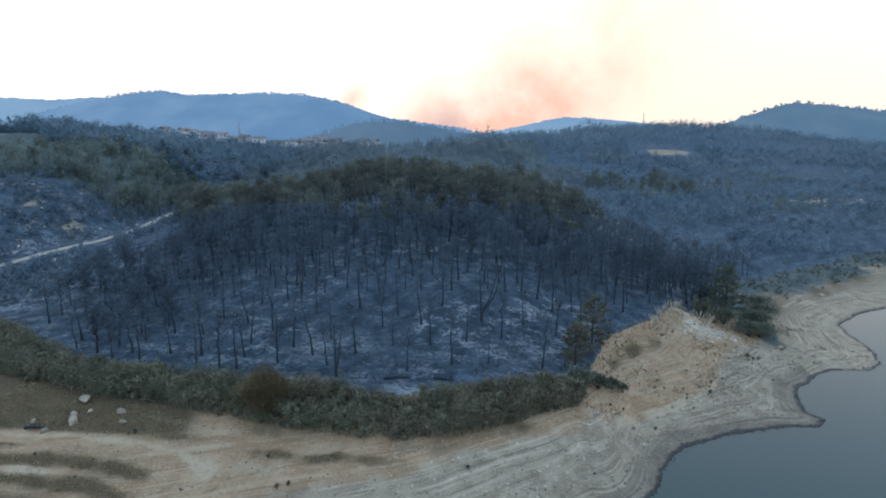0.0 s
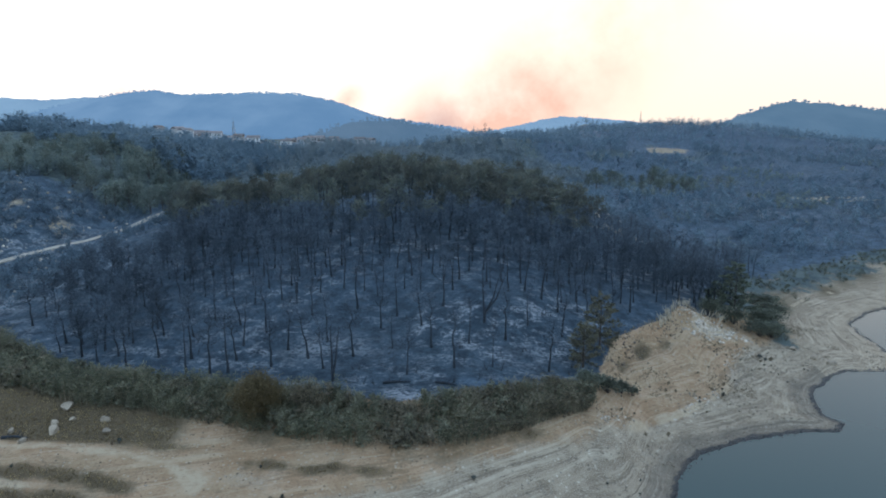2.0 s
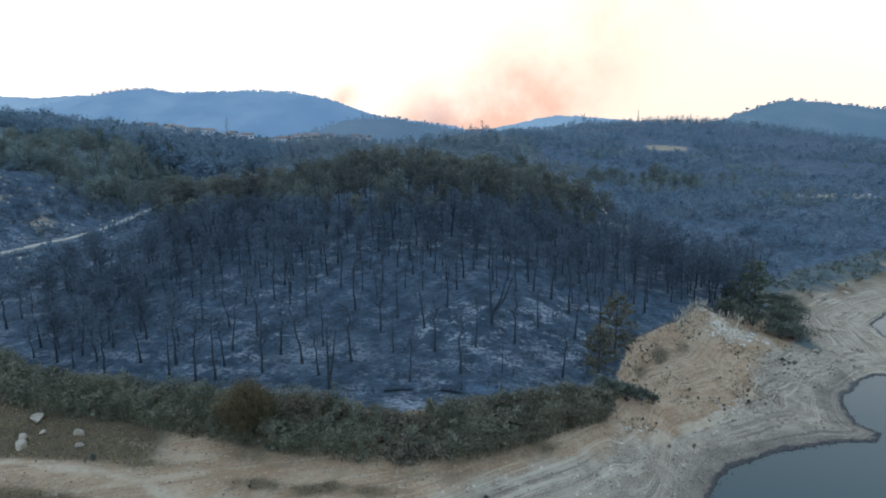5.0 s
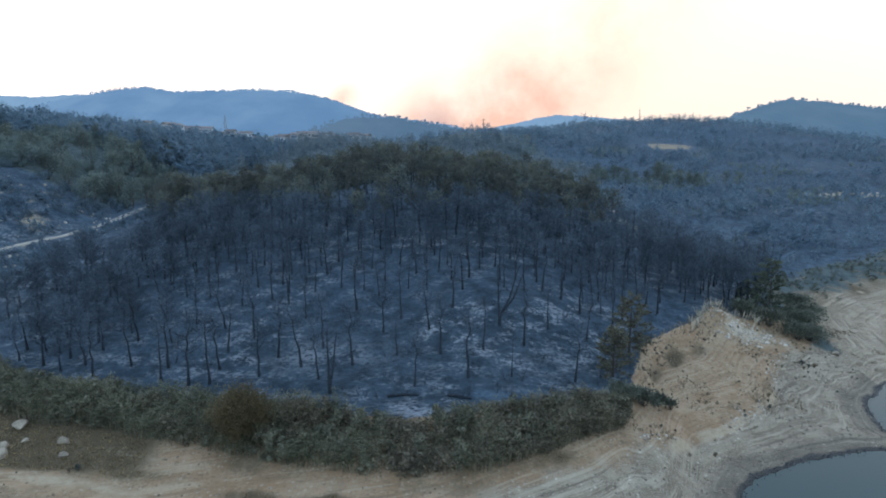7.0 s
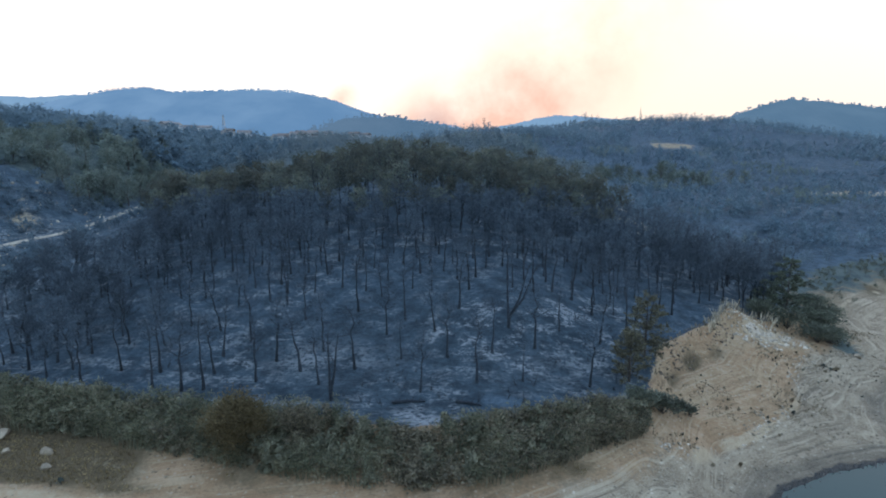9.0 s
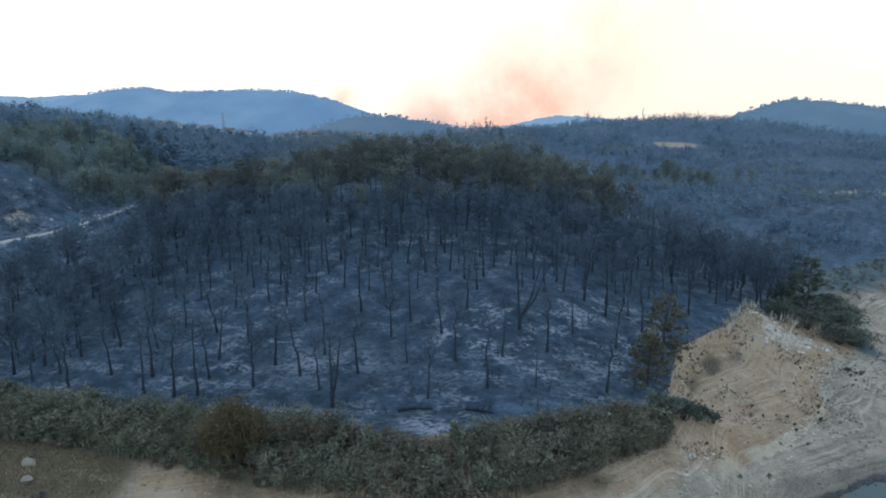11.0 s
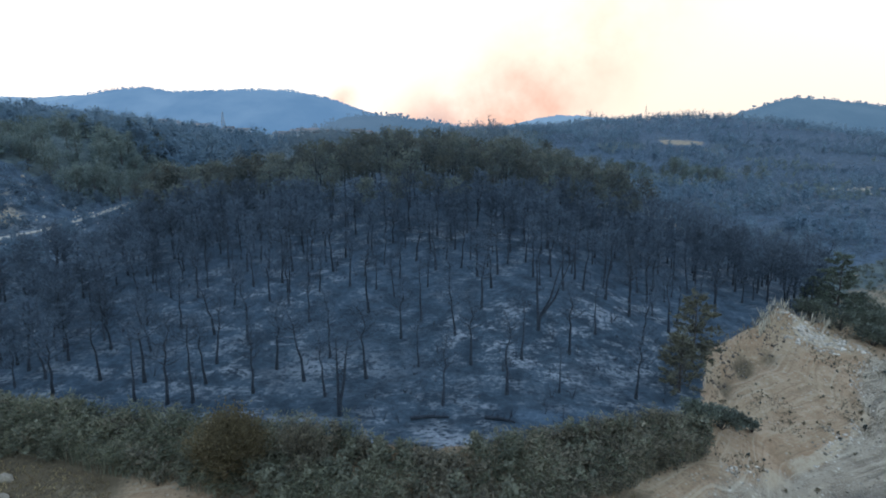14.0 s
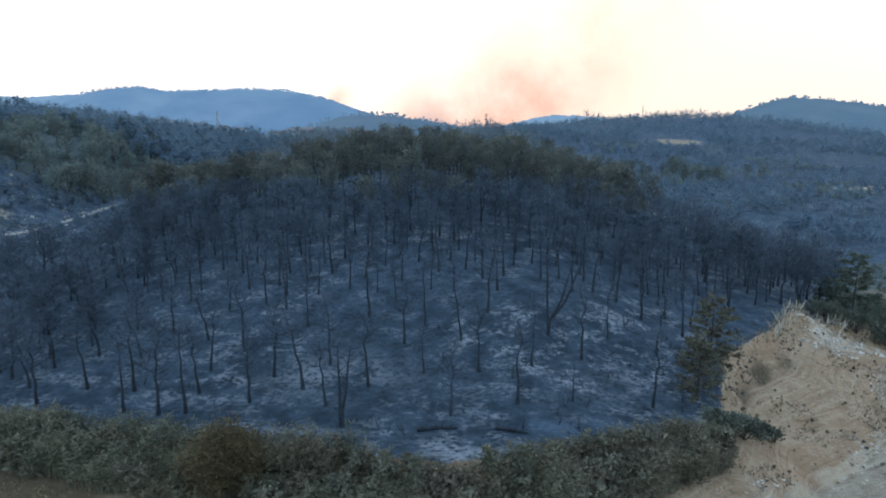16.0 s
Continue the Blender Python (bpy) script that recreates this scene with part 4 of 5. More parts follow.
def wood(name, label, mat, spots, tall, lobes_each, leaves, blade, seed, low=0.25, wide=1.0, heart=0.36):
    """Trees of loose leafy lobes round a thin trunk; lobes thin out towards the top."""
    r = random.Random(seed)
    verts, faces = [], []
    zs = height(np.array([p[0] for p in spots]), np.array([p[1] for p in spots]))
    for (x, y), z in zip(spots, zs):
        hgt = tall * r.uniform(0.55, 1.2)
        wid = hgt * r.uniform(0.26, 0.44) * wide
        foot = Vector((x, y, float(z)))
        tube(verts, faces, [foot - Vector((0, 0, 0.3)), foot + Vector((r.gauss(0, 0.2), 0, hgt * 0.8))], [0.02 * hgt, 0.008 * hgt], 3)
        lobes = []
        for k in range(lobes_each):
            u = (k + r.random()) / lobes_each
            out = wid * (1.05 - 0.7 * u) * r.uniform(0.2, 0.9)
            a = r.uniform(0, 6.28)
            lobes.append((foot + Vector((math.cos(a) * out, math.sin(a) * out, hgt * (low + (0.93 - low) * u))), wid * r.uniform(0.38, 0.66) * (1.1 - 0.4 * u)))
        for c, w in lobes if heart else ():
            clump(verts, faces, c, w * heart, r)
        for k in range(leaves):
            c, w = lobes[k % lobes_each]
            d = Vector((r.gauss(0, 1), r.gauss(0, 1), r.gauss(0, 0.8) + 0.3)).normalized()
            leaf(verts, faces, c + d * w * r.uniform(0.3, 1.0), d, blade * r.uniform(0.6, 1.2), blade * r.uniform(0.25, 0.4), r)
    ob = link(name, verts, faces, mat)
    return tagged(ob, label, "trees", kind="stuff")


def scatter(n, x0, x1, y0, y1, keep, seed):
    r = random.Random(seed)
    xs = np.array([r.uniform(x0, x1) for _ in range(n)])
    ys = np.array([y0 + (y1 - y0) * r.random() for _ in range(n)])
    ok = keep(xs, ys)
    return [(float(a), float(b)) for a, b, o in zip(xs, ys, ok) if o]


def off_hill(x, y):
    return ((x + 25) / 78) ** 2 + ((y - 160) / 60) ** 2 > 1


def above_track(x, y):
    return x < np.interp(y, [112, 136, 156, 176, 214, 260], [-128, -124, -109, -107, -115, -112])


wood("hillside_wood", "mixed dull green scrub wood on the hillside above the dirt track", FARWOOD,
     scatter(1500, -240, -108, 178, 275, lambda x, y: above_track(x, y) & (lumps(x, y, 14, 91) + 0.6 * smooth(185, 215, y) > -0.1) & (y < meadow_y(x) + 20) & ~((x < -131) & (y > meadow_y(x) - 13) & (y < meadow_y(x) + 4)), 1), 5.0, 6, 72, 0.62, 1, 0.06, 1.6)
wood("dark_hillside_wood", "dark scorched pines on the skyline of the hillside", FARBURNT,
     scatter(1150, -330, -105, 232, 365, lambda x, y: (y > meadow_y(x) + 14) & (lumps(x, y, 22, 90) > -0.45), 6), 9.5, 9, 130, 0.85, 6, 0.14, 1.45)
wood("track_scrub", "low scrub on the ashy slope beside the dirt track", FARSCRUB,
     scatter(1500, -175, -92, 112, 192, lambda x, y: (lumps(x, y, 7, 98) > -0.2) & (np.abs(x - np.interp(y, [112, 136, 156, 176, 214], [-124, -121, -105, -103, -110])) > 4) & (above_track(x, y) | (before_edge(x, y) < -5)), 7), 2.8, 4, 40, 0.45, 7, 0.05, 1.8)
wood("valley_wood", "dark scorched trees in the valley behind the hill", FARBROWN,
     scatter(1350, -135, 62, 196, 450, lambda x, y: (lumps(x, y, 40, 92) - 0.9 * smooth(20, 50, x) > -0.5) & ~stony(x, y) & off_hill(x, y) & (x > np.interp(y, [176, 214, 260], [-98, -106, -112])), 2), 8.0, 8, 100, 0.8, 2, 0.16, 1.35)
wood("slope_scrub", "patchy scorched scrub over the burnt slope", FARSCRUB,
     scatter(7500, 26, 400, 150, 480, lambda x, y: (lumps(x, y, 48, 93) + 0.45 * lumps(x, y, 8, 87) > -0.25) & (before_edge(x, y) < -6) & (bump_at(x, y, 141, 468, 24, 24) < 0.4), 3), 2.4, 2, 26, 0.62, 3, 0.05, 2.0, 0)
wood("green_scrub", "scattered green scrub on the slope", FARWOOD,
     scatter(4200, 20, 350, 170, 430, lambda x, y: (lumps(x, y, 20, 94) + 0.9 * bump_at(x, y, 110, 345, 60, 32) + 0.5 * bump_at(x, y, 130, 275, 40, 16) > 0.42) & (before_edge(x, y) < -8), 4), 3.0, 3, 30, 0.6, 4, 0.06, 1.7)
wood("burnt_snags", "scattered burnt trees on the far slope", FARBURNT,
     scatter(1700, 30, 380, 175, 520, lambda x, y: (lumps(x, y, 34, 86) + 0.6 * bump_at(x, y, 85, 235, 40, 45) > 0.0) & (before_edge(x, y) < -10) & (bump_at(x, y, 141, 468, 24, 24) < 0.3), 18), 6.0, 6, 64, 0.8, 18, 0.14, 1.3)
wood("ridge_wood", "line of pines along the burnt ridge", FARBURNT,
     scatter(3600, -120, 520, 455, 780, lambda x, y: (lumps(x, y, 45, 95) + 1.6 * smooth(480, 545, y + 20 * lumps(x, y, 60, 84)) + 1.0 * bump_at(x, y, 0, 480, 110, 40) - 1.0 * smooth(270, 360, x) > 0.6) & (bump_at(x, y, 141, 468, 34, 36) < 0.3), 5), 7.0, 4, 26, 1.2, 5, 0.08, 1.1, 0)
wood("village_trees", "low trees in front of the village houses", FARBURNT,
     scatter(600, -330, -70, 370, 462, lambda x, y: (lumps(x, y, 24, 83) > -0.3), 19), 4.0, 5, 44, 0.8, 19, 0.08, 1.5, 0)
# ---- forked dead trees at the foot of the slope ----
def forked_tree(rng, tall, arms, label):
    tree = root("burnt_pine", label, "tree", "burnt pines on the slope")
    verts, faces, tips = [], [], []
    for side, lean in arms:
        line = [Vector((0, 0, -0.4)), Vector((side * 0.1, 0, tall * 0.18)), Vector((side * lean * tall * 0.5, 0.1, tall * 0.45)), Vector((side * lean * tall * 0.75, 0, tall * 0.75)), Vector((side * lean * tall, 0.2, tall))]
        tube(verts, faces, line, [0.24, 0.19, 0.14, 0.09, 0.03], 7)
        for k in range(9):
            u = rng.uniform(1.8, 3.95)
            p = line[int(u)].lerp(line[int(u) + 1], u - int(u))
            q = p + Vector((rng.gauss(0, 0.6), rng.gauss(0, 0.6), rng.uniform(0.3, 1.0))) * tall * 0.13
            tube(verts, faces, [p, q], [0.05, 0.015], 4)
            tips += [(p, q)]
    link("trunk", verts, faces, CHAR_BARK, tree)
    verts, faces = [], []
    for k in range(160):
        p, q = tips[k % len(tips)]
        c = p.lerp(q, rng.random()) + Vector((rng.gauss(0, 0.3), rng.gauss(0, 0.3), rng.gauss(0, 0.3)))
        tuft(verts, faces, c, (q - p).normalized(), rng.uniform(0.3, 0.7), 0.012, rng, 2)
    link("crown", verts, faces, CHAR_TWIG, tree, "burnt black twigs")
    return tree


forked_tree(rng, 8.5, ((-1, 0.02), (1, 0.13)), "charred pine forked low above the ash").matrix_basis = place(-20.3, 82.0, 0, 1)
forked_tree(rng, 9.5, ((1, 0.42), (1, 0.30), (-1, 0.05)), "charred pine leaning far over with a split trunk").matrix_basis = place(2.2, 98.9, 0, 1)

# ---- conifers and shrubs by the bank ----
def conifer(rng, tall, wide, mat, label, clumps):
    tree = root("conifer_tree", label, "tree")
    verts, faces = [], []
    tube(verts, faces, [Vector((0, 0, -0.4)), Vector((0.05, 0, tall * 0.5)), Vector((0, 0.05, tall * 0.97))], [0.2, 0.12, 0.02], 7)
    boughs = []
    for n in range(46):
        u = 0.10 + 0.86 * n / 46
        a = n * 2.4 + rng.uniform(-0.3, 0.3)
        reach = wide * (1 - u) ** 0.42 * rng.uniform(0.65, 1.2)
        p = Vector((0, 0, tall * u))
        q = p + Vector((math.cos(a) * reach, math.sin(a) * reach, reach * rng.uniform(-0.05, 0.35)))
        tube(verts, faces, [p, q], [0.05 * (1.1 - u), 0.01], 3)
        boughs.append((p, q))
    link("trunk", verts, faces, BARK, tree)
    verts, faces = [], []
    for k in range(clumps):
        p, q = boughs[int(len(boughs) * rng.random() ** 1.25)]
        c = p.lerp(q, rng.random() ** 0.55) + Vector((rng.gauss(0, 0.16), rng.gauss(0, 0.16), rng.gauss(0, 0.14)))
        tuft(verts, faces, c, (q - p + Vector((0, 0, 0.5))).normalized(), rng.uniform(0.3, 0.6), rng.uniform(0.05, 0.10), rng, 3)
    link("crown", verts, faces, mat, tree)
    return tree


OLIVE = plain("half_scorched_needles", (0.076, 0.070, 0.045), (0.146, 0.126, 0.074), 0.5, 0.8, islands=0.4)
DARKGREEN = plain("dark_conifer_needles", (0.060, 0.074, 0.052), (0.120, 0.132, 0.085), 0.5, 0.8, islands=0.4)
conifer(rng, 9.3, 3.9, OLIVE, "olive-brown half-scorched conifer beside the sandy bank", 1500).matrix_basis = place(21.8, 98.0, 0.4, 1)
conifer(rng, 7.4, 2.8, OLIVE, "slim olive conifer at the corner of the bank", 1000).matrix_basis = place(17.9, 91.0, 2.0, 1)
conifer(rng, 11.5, 4.0, DARKGREEN, "dark green broad conifer above the shore", 2600).matrix_basis = place(54.5, 123.5, 1.0, 1)
conifer(rng, 6.5, 2.6, DARKGREEN, "dark green conifer beside a larger one", 1000).matrix_basis = place(50.5, 124.0, 2.5, 1)


def shrub(rng, wide, tall, mat, leaves, label, category="shrub", group="", leaf=0.35):
    ob = root("shrub", label, category, group)
    verts, faces, arms = [], [], []
    for n in range(16):
        a, out = n * 2.4, rng.uniform(0.25, 1.0)
        q = Vector((math.cos(a) * wide * 0.45 * out, math.sin(a) * wide * 0.45 * out, tall * (1 - 0.42 * out * out) * rng.uniform(0.75, 1.0)))
        mid = q * 0.5 + Vector((0, 0, tall * 0.08))
        tube(verts, faces, [Vector((q.x * 0.06, q.y * 0.06, -0.3)), mid, q], [0.022 * tall, 0.012 * tall, 0.004], 4)
        arms.append((mid, q))
    link("branchwork", verts, faces, BARK, ob)
    verts, faces = [], []
    for k in range(leaves):
        p, q = arms[k % 16]
        f = rng.random()
        spread = wide * 0.11
        c = p.lerp(q, f) + Vector((rng.gauss(0, spread), rng.gauss(0, spread), rng.gauss(0, tall * 0.10)))
        c.z = max(c.z, 0.1)
        d = Vector((c.x, c.y, c.z * 0.8)).normalized()
        tuft(verts, faces, c, d, leaf * rng.uniform(0.6, 1.3), leaf * 0.2, rng, 3)
    link("foliage", verts, faces, mat, ob)
    return ob


shrub(rng, 7.2, 6.6, RUSTY, 8000, "large round rust-brown bush among the reeds", leaf=0.26).matrix_basis = place(-28.2, 72.6, 0, 1)
shrub(rng, 5.0, 4.4, BROWNREED, 1100, "dark thin bush beside the rust-brown one").matrix_basis = place(-22.0, 73.8, 1, 1)
for x, y, w, h in ((20.6, 85.5, 4.5, 2.4), (23.2, 87.4, 3.0, 1.9), (25.2, 88.0, 1.8, 1.5), (17.5, 84.0, 4.5, 2.6)):
    shrub(rng, w, h, SHORESHRUB, int(260 * w * h / 4), "dull green shrub at the end of the reeds", group="shrubs by the reeds").matrix_basis = place(x, y, rng.uniform(0, 6), 1)
for x, y, w, h in ((57.5, 118.2, 7.0, 3.0), (60.2, 119.0, 6.5, 3.0), (60.5, 124.5, 7.0, 3.4), (63, 126, 7, 3.2), (66.5, 133, 8, 3.2), (69, 141, 7, 2.8), (49, 121.5, 5.5, 3.6), (53, 120, 6, 3.6)):
    shrub(rng, w, h, SHORESHRUB, int(190 * w * h / 4), "dark grey-green shrub above the dry shore", group="shrubs above the shore").matrix_basis = place(x, y, rng.uniform(0, 6), 1)

# small dark and dry tufts on the bank and shore
tufts = [shrub(rng, 1.0, 0.8, m, 60, lab, "shrub", "tufts on the bank", 0.28)
         for m, lab in ((SHRUB, "small dark tuft on the sandy bank"), (DRY, "small dry straw-coloured tuft on the bank"), (SHRUB, "small dark weed on the bare shore"))]
spots = [(54.5, 108.4), (55.8, 109.0), (53.6, 108.8), (41.3, 94.4), (42.0, 95.6), (41.0, 93.2), (43.6, 98.9), (28.4, 80.2), (0.8, 63.9), (17.1, 67.1), (-21.6, 57.8), (-20.4, 58.3), (36.3, 90.6), (-45.2, 66.9), (-44.4, 67.2), (-33.0, 57.0)]
tries = random.Random(77)
while len(spots) < 235:
    x, y = tries.uniform(-66, 72), tries.uniform(54, 120)
    s, e = float(inland(x, y)), float(before_edge(x, y))
    if s > 3 and e > 1.0 and (x > 14 or y < 68) and tries.random() < (0.9 if x > 20 and e < 18 and s > 7 else 0.10):
        spots.append((x, y))
for k, (x, y) in enumerate(spots):
    m = place(x, y, tries.uniform(0, 6.3), tries.uniform(0.5, 0.85) if k < 16 else 0.14 + 0.4 * tries.random() ** 2) @ Matrix.Diagonal((0.9, 0.9, 1.15, 1))
    if k < 3:
        tufts[k].matrix_basis = m
    else:
        copy_thing(tufts[k % 3], m)

# ---- reeds along the foot of the slope ----



def in_gap(x, y):
    return np.exp(-((x + 9) / 4.0) ** 2)


def reed_bed(name, label, mat, count, tall, keep, seed, leaves=8):
    r = random.Random(seed)
    n = count * 9
    x, u, luck = (np.array([r.random() for _ in range(n)]) for _ in range(3))
    x = -122 + 140.2 * x
    front = np.interp(x, REED_X, REED_Y) + 0.9 * lumps(x, x * 0, 6, 66) + 0.4
    back = np.maximum(edge_y(x) + np.where(x < -60, 0.5, -0.6), front + 2)
    y = front + u * (back - front)
    pts = [(float(a), float(b)) for a, b, o in zip(x, y, keep(x, y, luck)) if o][:count]
    xs, ys = np.array([p[0] for p in pts]), np.array([p[1] for p in pts])
    zs, hs = height(xs, ys), lumps(xs, ys, 3.4, 45, 2)
    verts, faces = [], []
    for (x, y), z, h in zip(pts, zs, hs):
        hgt = tall * (0.72 + 0.62 * h) * r.uniform(0.75, 1.1) * (1 - 0.6 * float(in_gap(x, y)))
        top = Vector((x + r.gauss(0, 0.25), y + r.gauss(0, 0.25), z + hgt))
        foot = Vector((x, y, z - 0.2))
        k = len(verts)
        verts += [foot + Vector((0.03, 0, 0)), foot - Vector((0.03, 0, 0)), top]
        faces.append((k, k + 1, k + 2))
        for n in range(leaves):
            c = foot.lerp(top, r.uniform(0.45, 1.0))
            a = r.uniform(0, 6.28)
            tuft(verts, faces, c, Vector((math.cos(a), math.sin(a), r.uniform(0.0, 0.9))), r.uniform(0.35, 0.7), r.uniform(0.03, 0.06), r, 1)
    ob = link(name, verts, faces, mat)
    return tagged(ob, label, "reeds", kind="stuff")


reed_bed("reed_bed", "dense grey-green reed bed along the foot of the slope", REED, 8500, 3.3, lambda x, y, luck: (luck > 0.95 * in_gap(x, y) + 0.45 * smooth(-4, 4, x)) & (lumps(x, y, 3.4, 45, 2) > -0.42), 5)
reed_bed("brown_reeds", "grey-brown thicket of reeds and brambles", BROWNREED, 3000, 3.1, lambda x, y, luck: luck < 0.05 + 0.6 * smooth(-4, 4, x), 9)
reed_bed("dry_reeds", "dry straw-coloured reeds in the thinner part of the bed", DRY, 1300, 1.6, lambda x, y, luck: luck < 0.10 + 0.8 * in_gap(x, y), 6, 4)


reed_bed("straw_tops", "straw-coloured tips of withered reeds above the thicket", DRY, 900, 3.1, lambda x, y, luck: luck < 0.05 + 0.3 * smooth(-14, 2, x), 26, 5)


def reed_spots(count, seed, keep):
    r = random.Random(seed)
    spots = []
    while len(spots) < count:
        x = r.uniform(-118, 17.5)
        front, back = float(np.interp(x, REED_X, REED_Y)) + 0.9, float(edge_y(x)) - 1.0
        if back > front and keep(x, r):
            spots.append((x, r.uniform(front, back)))
    return spots


BRAMBLE = plain("grey_green_bramble_leaves", (0.109, 0.109, 0.068), (0.234, 0.214, 0.137), 0.35, 0.75, islands=0.3, thin=0.35)
wood("bramble_thicket", "rounded grey-green bramble bushes among the reeds", BRAMBLE, reed_spots(330, 21, lambda x, r: r.random() > float(in_gap(x, 0)) + 0.3 * smooth(-4, 4, x)), 2.6, 8, 230, 0.36, 21, 0.02, 1.7, 0.4)
wood("brown_bramble_thicket", "grey-brown withered brambles between the reeds", BROWNREED, reed_spots(150, 22, lambda x, r: r.random() > float(in_gap(x, 0)) and r.random() < 0.25 + 0.75 * smooth(-4, 4, x)), 2.4, 8, 230, 0.36, 22, 0.02, 1.7, 0.4)


wood("low_thicket", "low grey-brown weeds where the reeds thin out", BROWNREED, [(x, min(y, 73.5)) for x, y in reed_spots(60, 23, lambda x, r: r.random() < float(in_gap(x, 0)) ** 2)], 1.4, 6, 120, 0.34, 24, 0.02, 2.0)


def dry_grass(name, label, count, keep, tall, seed, mat):
    r = random.Random(seed)
    xs = np.array([r.uniform(-70, 75) for _ in range(count * 60)])
    ys = np.array([r.uniform(55, 135) for _ in range(count * 60)])
    pts = [(float(a), float(b)) for a, b, o in zip(xs, ys, keep(xs, ys)) if o][:count]
    zs = height(np.array([p[0] for p in pts]), np.array([p[1] for p in pts]))
    verts, faces = [], []
    for (x, y), z in zip(pts, zs):
        tuft(verts, faces, Vector((x, y, z - 0.05)), Vector((0, 0, 1.6)), tall * r.uniform(0.5, 1.3), 0.03 + 0.02 * tall, r, 3)
    ob = link(name, verts, faces, mat)
    return tagged(ob, label, "grass", kind="stuff")


dry_grass("crest_grass", "tall dry plumes of grass along the crest of the bank", 330, lambda x, y: (x > 35) & (x < 55) & (before_edge(x, y) > -0.8) & (before_edge(x, y) < 1.6), 1.9, 7, PLUME)
dry_grass("bank_edge_grass", "short tangled dry grass along the top edge of the bank", 420, lambda x, y: (x > 22) & (x < 48) & (before_edge(x, y) > -0.8) & (before_edge(x, y) < 1.2), 0.8, 12, DRY)
WITHERED = plain("withered_brown_grass", (0.175, 0.121, 0.058), (0.359, 0.256, 0.125), 0.4, 0.85, islands=0.35)
dry_grass("shore_grass", "withered brown and olive grass on the foreshore", 5000, lambda x, y: (x < 20) & (inland(x, y) > 6) & (grassy(x, y) > 0.6) & (y < np.interp(x, REED_X, REED_Y)), 0.30, 8, WITHERED)
dry_grass("bank_grass", "thin dry grass scattered over the sandy bank", 1500, lambda x, y: (x > 18) & (before_edge(x, y) > 1) & (inland(x, y) > 9) & (lumps(x, y, 4, 48) > 0.2), 0.34, 9, DRY)

# ---- dirt track on the hillside ----
TRACK_LINE = [(-124.5, 112), (-124, 129.5), (-120.6, 136.2), (-112.7, 146.4), (-105, 156), (-102.4, 165), (-103, 176), (-106, 190), (-110, 214), (-118, 240)]


def build_track():
    t = np.linspace(0, len(TRACK_LINE) - 1, 120)
    px = np.interp(t, range(len(TRACK_LINE)), [p[0] for p in TRACK_LINE])
    py = np.interp(t, range(len(TRACK_LINE)), [p[1] for p in TRACK_LINE])
    for _ in range(8):
        px[1:-1] = (px[:-2] + px[2:] + 2 * px[1:-1]) / 4
        py[1:-1] = (py[:-2] + py[2:] + 2 * py[1:-1]) / 4
    tx, ty = np.gradient(px), np.gradient(py)
    n = np.hypot(tx, ty)
    verts, faces = [], []
    offs = (-1.2, -1.05, -0.4, 0.4, 1.05, 1.2)
    zc = height(px, py)
    for k in range(120):
        for m, o in enumerate(offs):
            x, y = px[k] - ty[k] / n[k] * o, py[k] + tx[k] / n[k] * o
            z = max(ground_z(x, y), zc[k]) if 0 < m < 5 else ground_z(x, y) - 0.3
            verts.append((x, y, z + 0.12))
    for k in range(119):
        for m in range(5):
            i = k * 6 + m
            faces.append((i, i + 1, i + 7, i + 6))
    return tagged(link("road", verts, faces, TRACK), "pale dirt track winding along the burnt hillside", "road", kind="structure")


build_track()

wood("shore_scrub", "low grey-green scrub between the burnt slope and the dry shore", SHORESHRUB,
     scatter(5200, 58, 190, 118, 232, lambda x, y: (before_edge(x, y) < 15 + 6 * lumps(x, y, 12, 99)) & (before_edge(x, y) > -3) & (lumps(x, y, 7, 96) > before_edge(x, y) / 16 - 0.35), 8), 0.9, 3, 20, 0.34, 8, 0.05, 2.0)

# ---- stones ----
def stone_mesh(seed, flat):
    bm = bmesh.new()
    bmesh.ops.create_icosphere(bm, subdivisions=2, radius=0.5)
    r = random.Random(seed)
    cuts = [(Vector((r.gauss(0, 1), r.gauss(0, 1), r.gauss(0, 1))).normalized(), r.uniform(0.2, 0.36)) for _ in range(11)]
    for v in bm.verts:
        for n, d in cuts:
            over = v.co.dot(n) - d
            if over > 0:
                v.co -= n * over
        v.co.z *= flat
    return bm


def stone(name, label, group, seed, flat):
    me = bpy.data.meshes.new(name)
    bm = stone_mesh(seed, flat)
    bm.to_mesh(me)
    bm.free()
    me.materials.append(STONE)
    return tagged(new(name, me), label, "stone", group)


boulders = [stone("boulder", "pale angular boulder on withered grass", "boulders on the foreshore", s, f) for s, f in ((1, 0.75), (2, 0.6), (3, 0.9))]
big = [(-49.1, 71.9, 1.7), (-47.7, 69.4, 1.5), (-55.9, 71.0, 1.3), (-54.6, 69.2, 1.3), (-56.4, 74.6, 1.6), (-60.3, 69.0, 1.0), (-57.2, 66.9, 0.8), (-54.0, 72.2, 0.8), (65.5, 112.5, 1.4), (67.5, 110.5, 1.3), (62.5, 114.5, 1.2), (68.8, 113.8, 0.9)]
for k, (x, y, s) in enumerate(big):
    m = place(x, y, k * 1.7, s, -0.12 * s)
    if k < 3:
        boulders[k].matrix_basis = m
    else:
        copy_thing(boulders[k % 3], m)
pebbles = [stone("stone", "small pale stone on the bare shore", "stones on the shore", s, f) for s, f in ((4, 0.6), (5, 0.5), (6, 0.7), (7, 0.45))]
r = random.Random(31)
done = 0
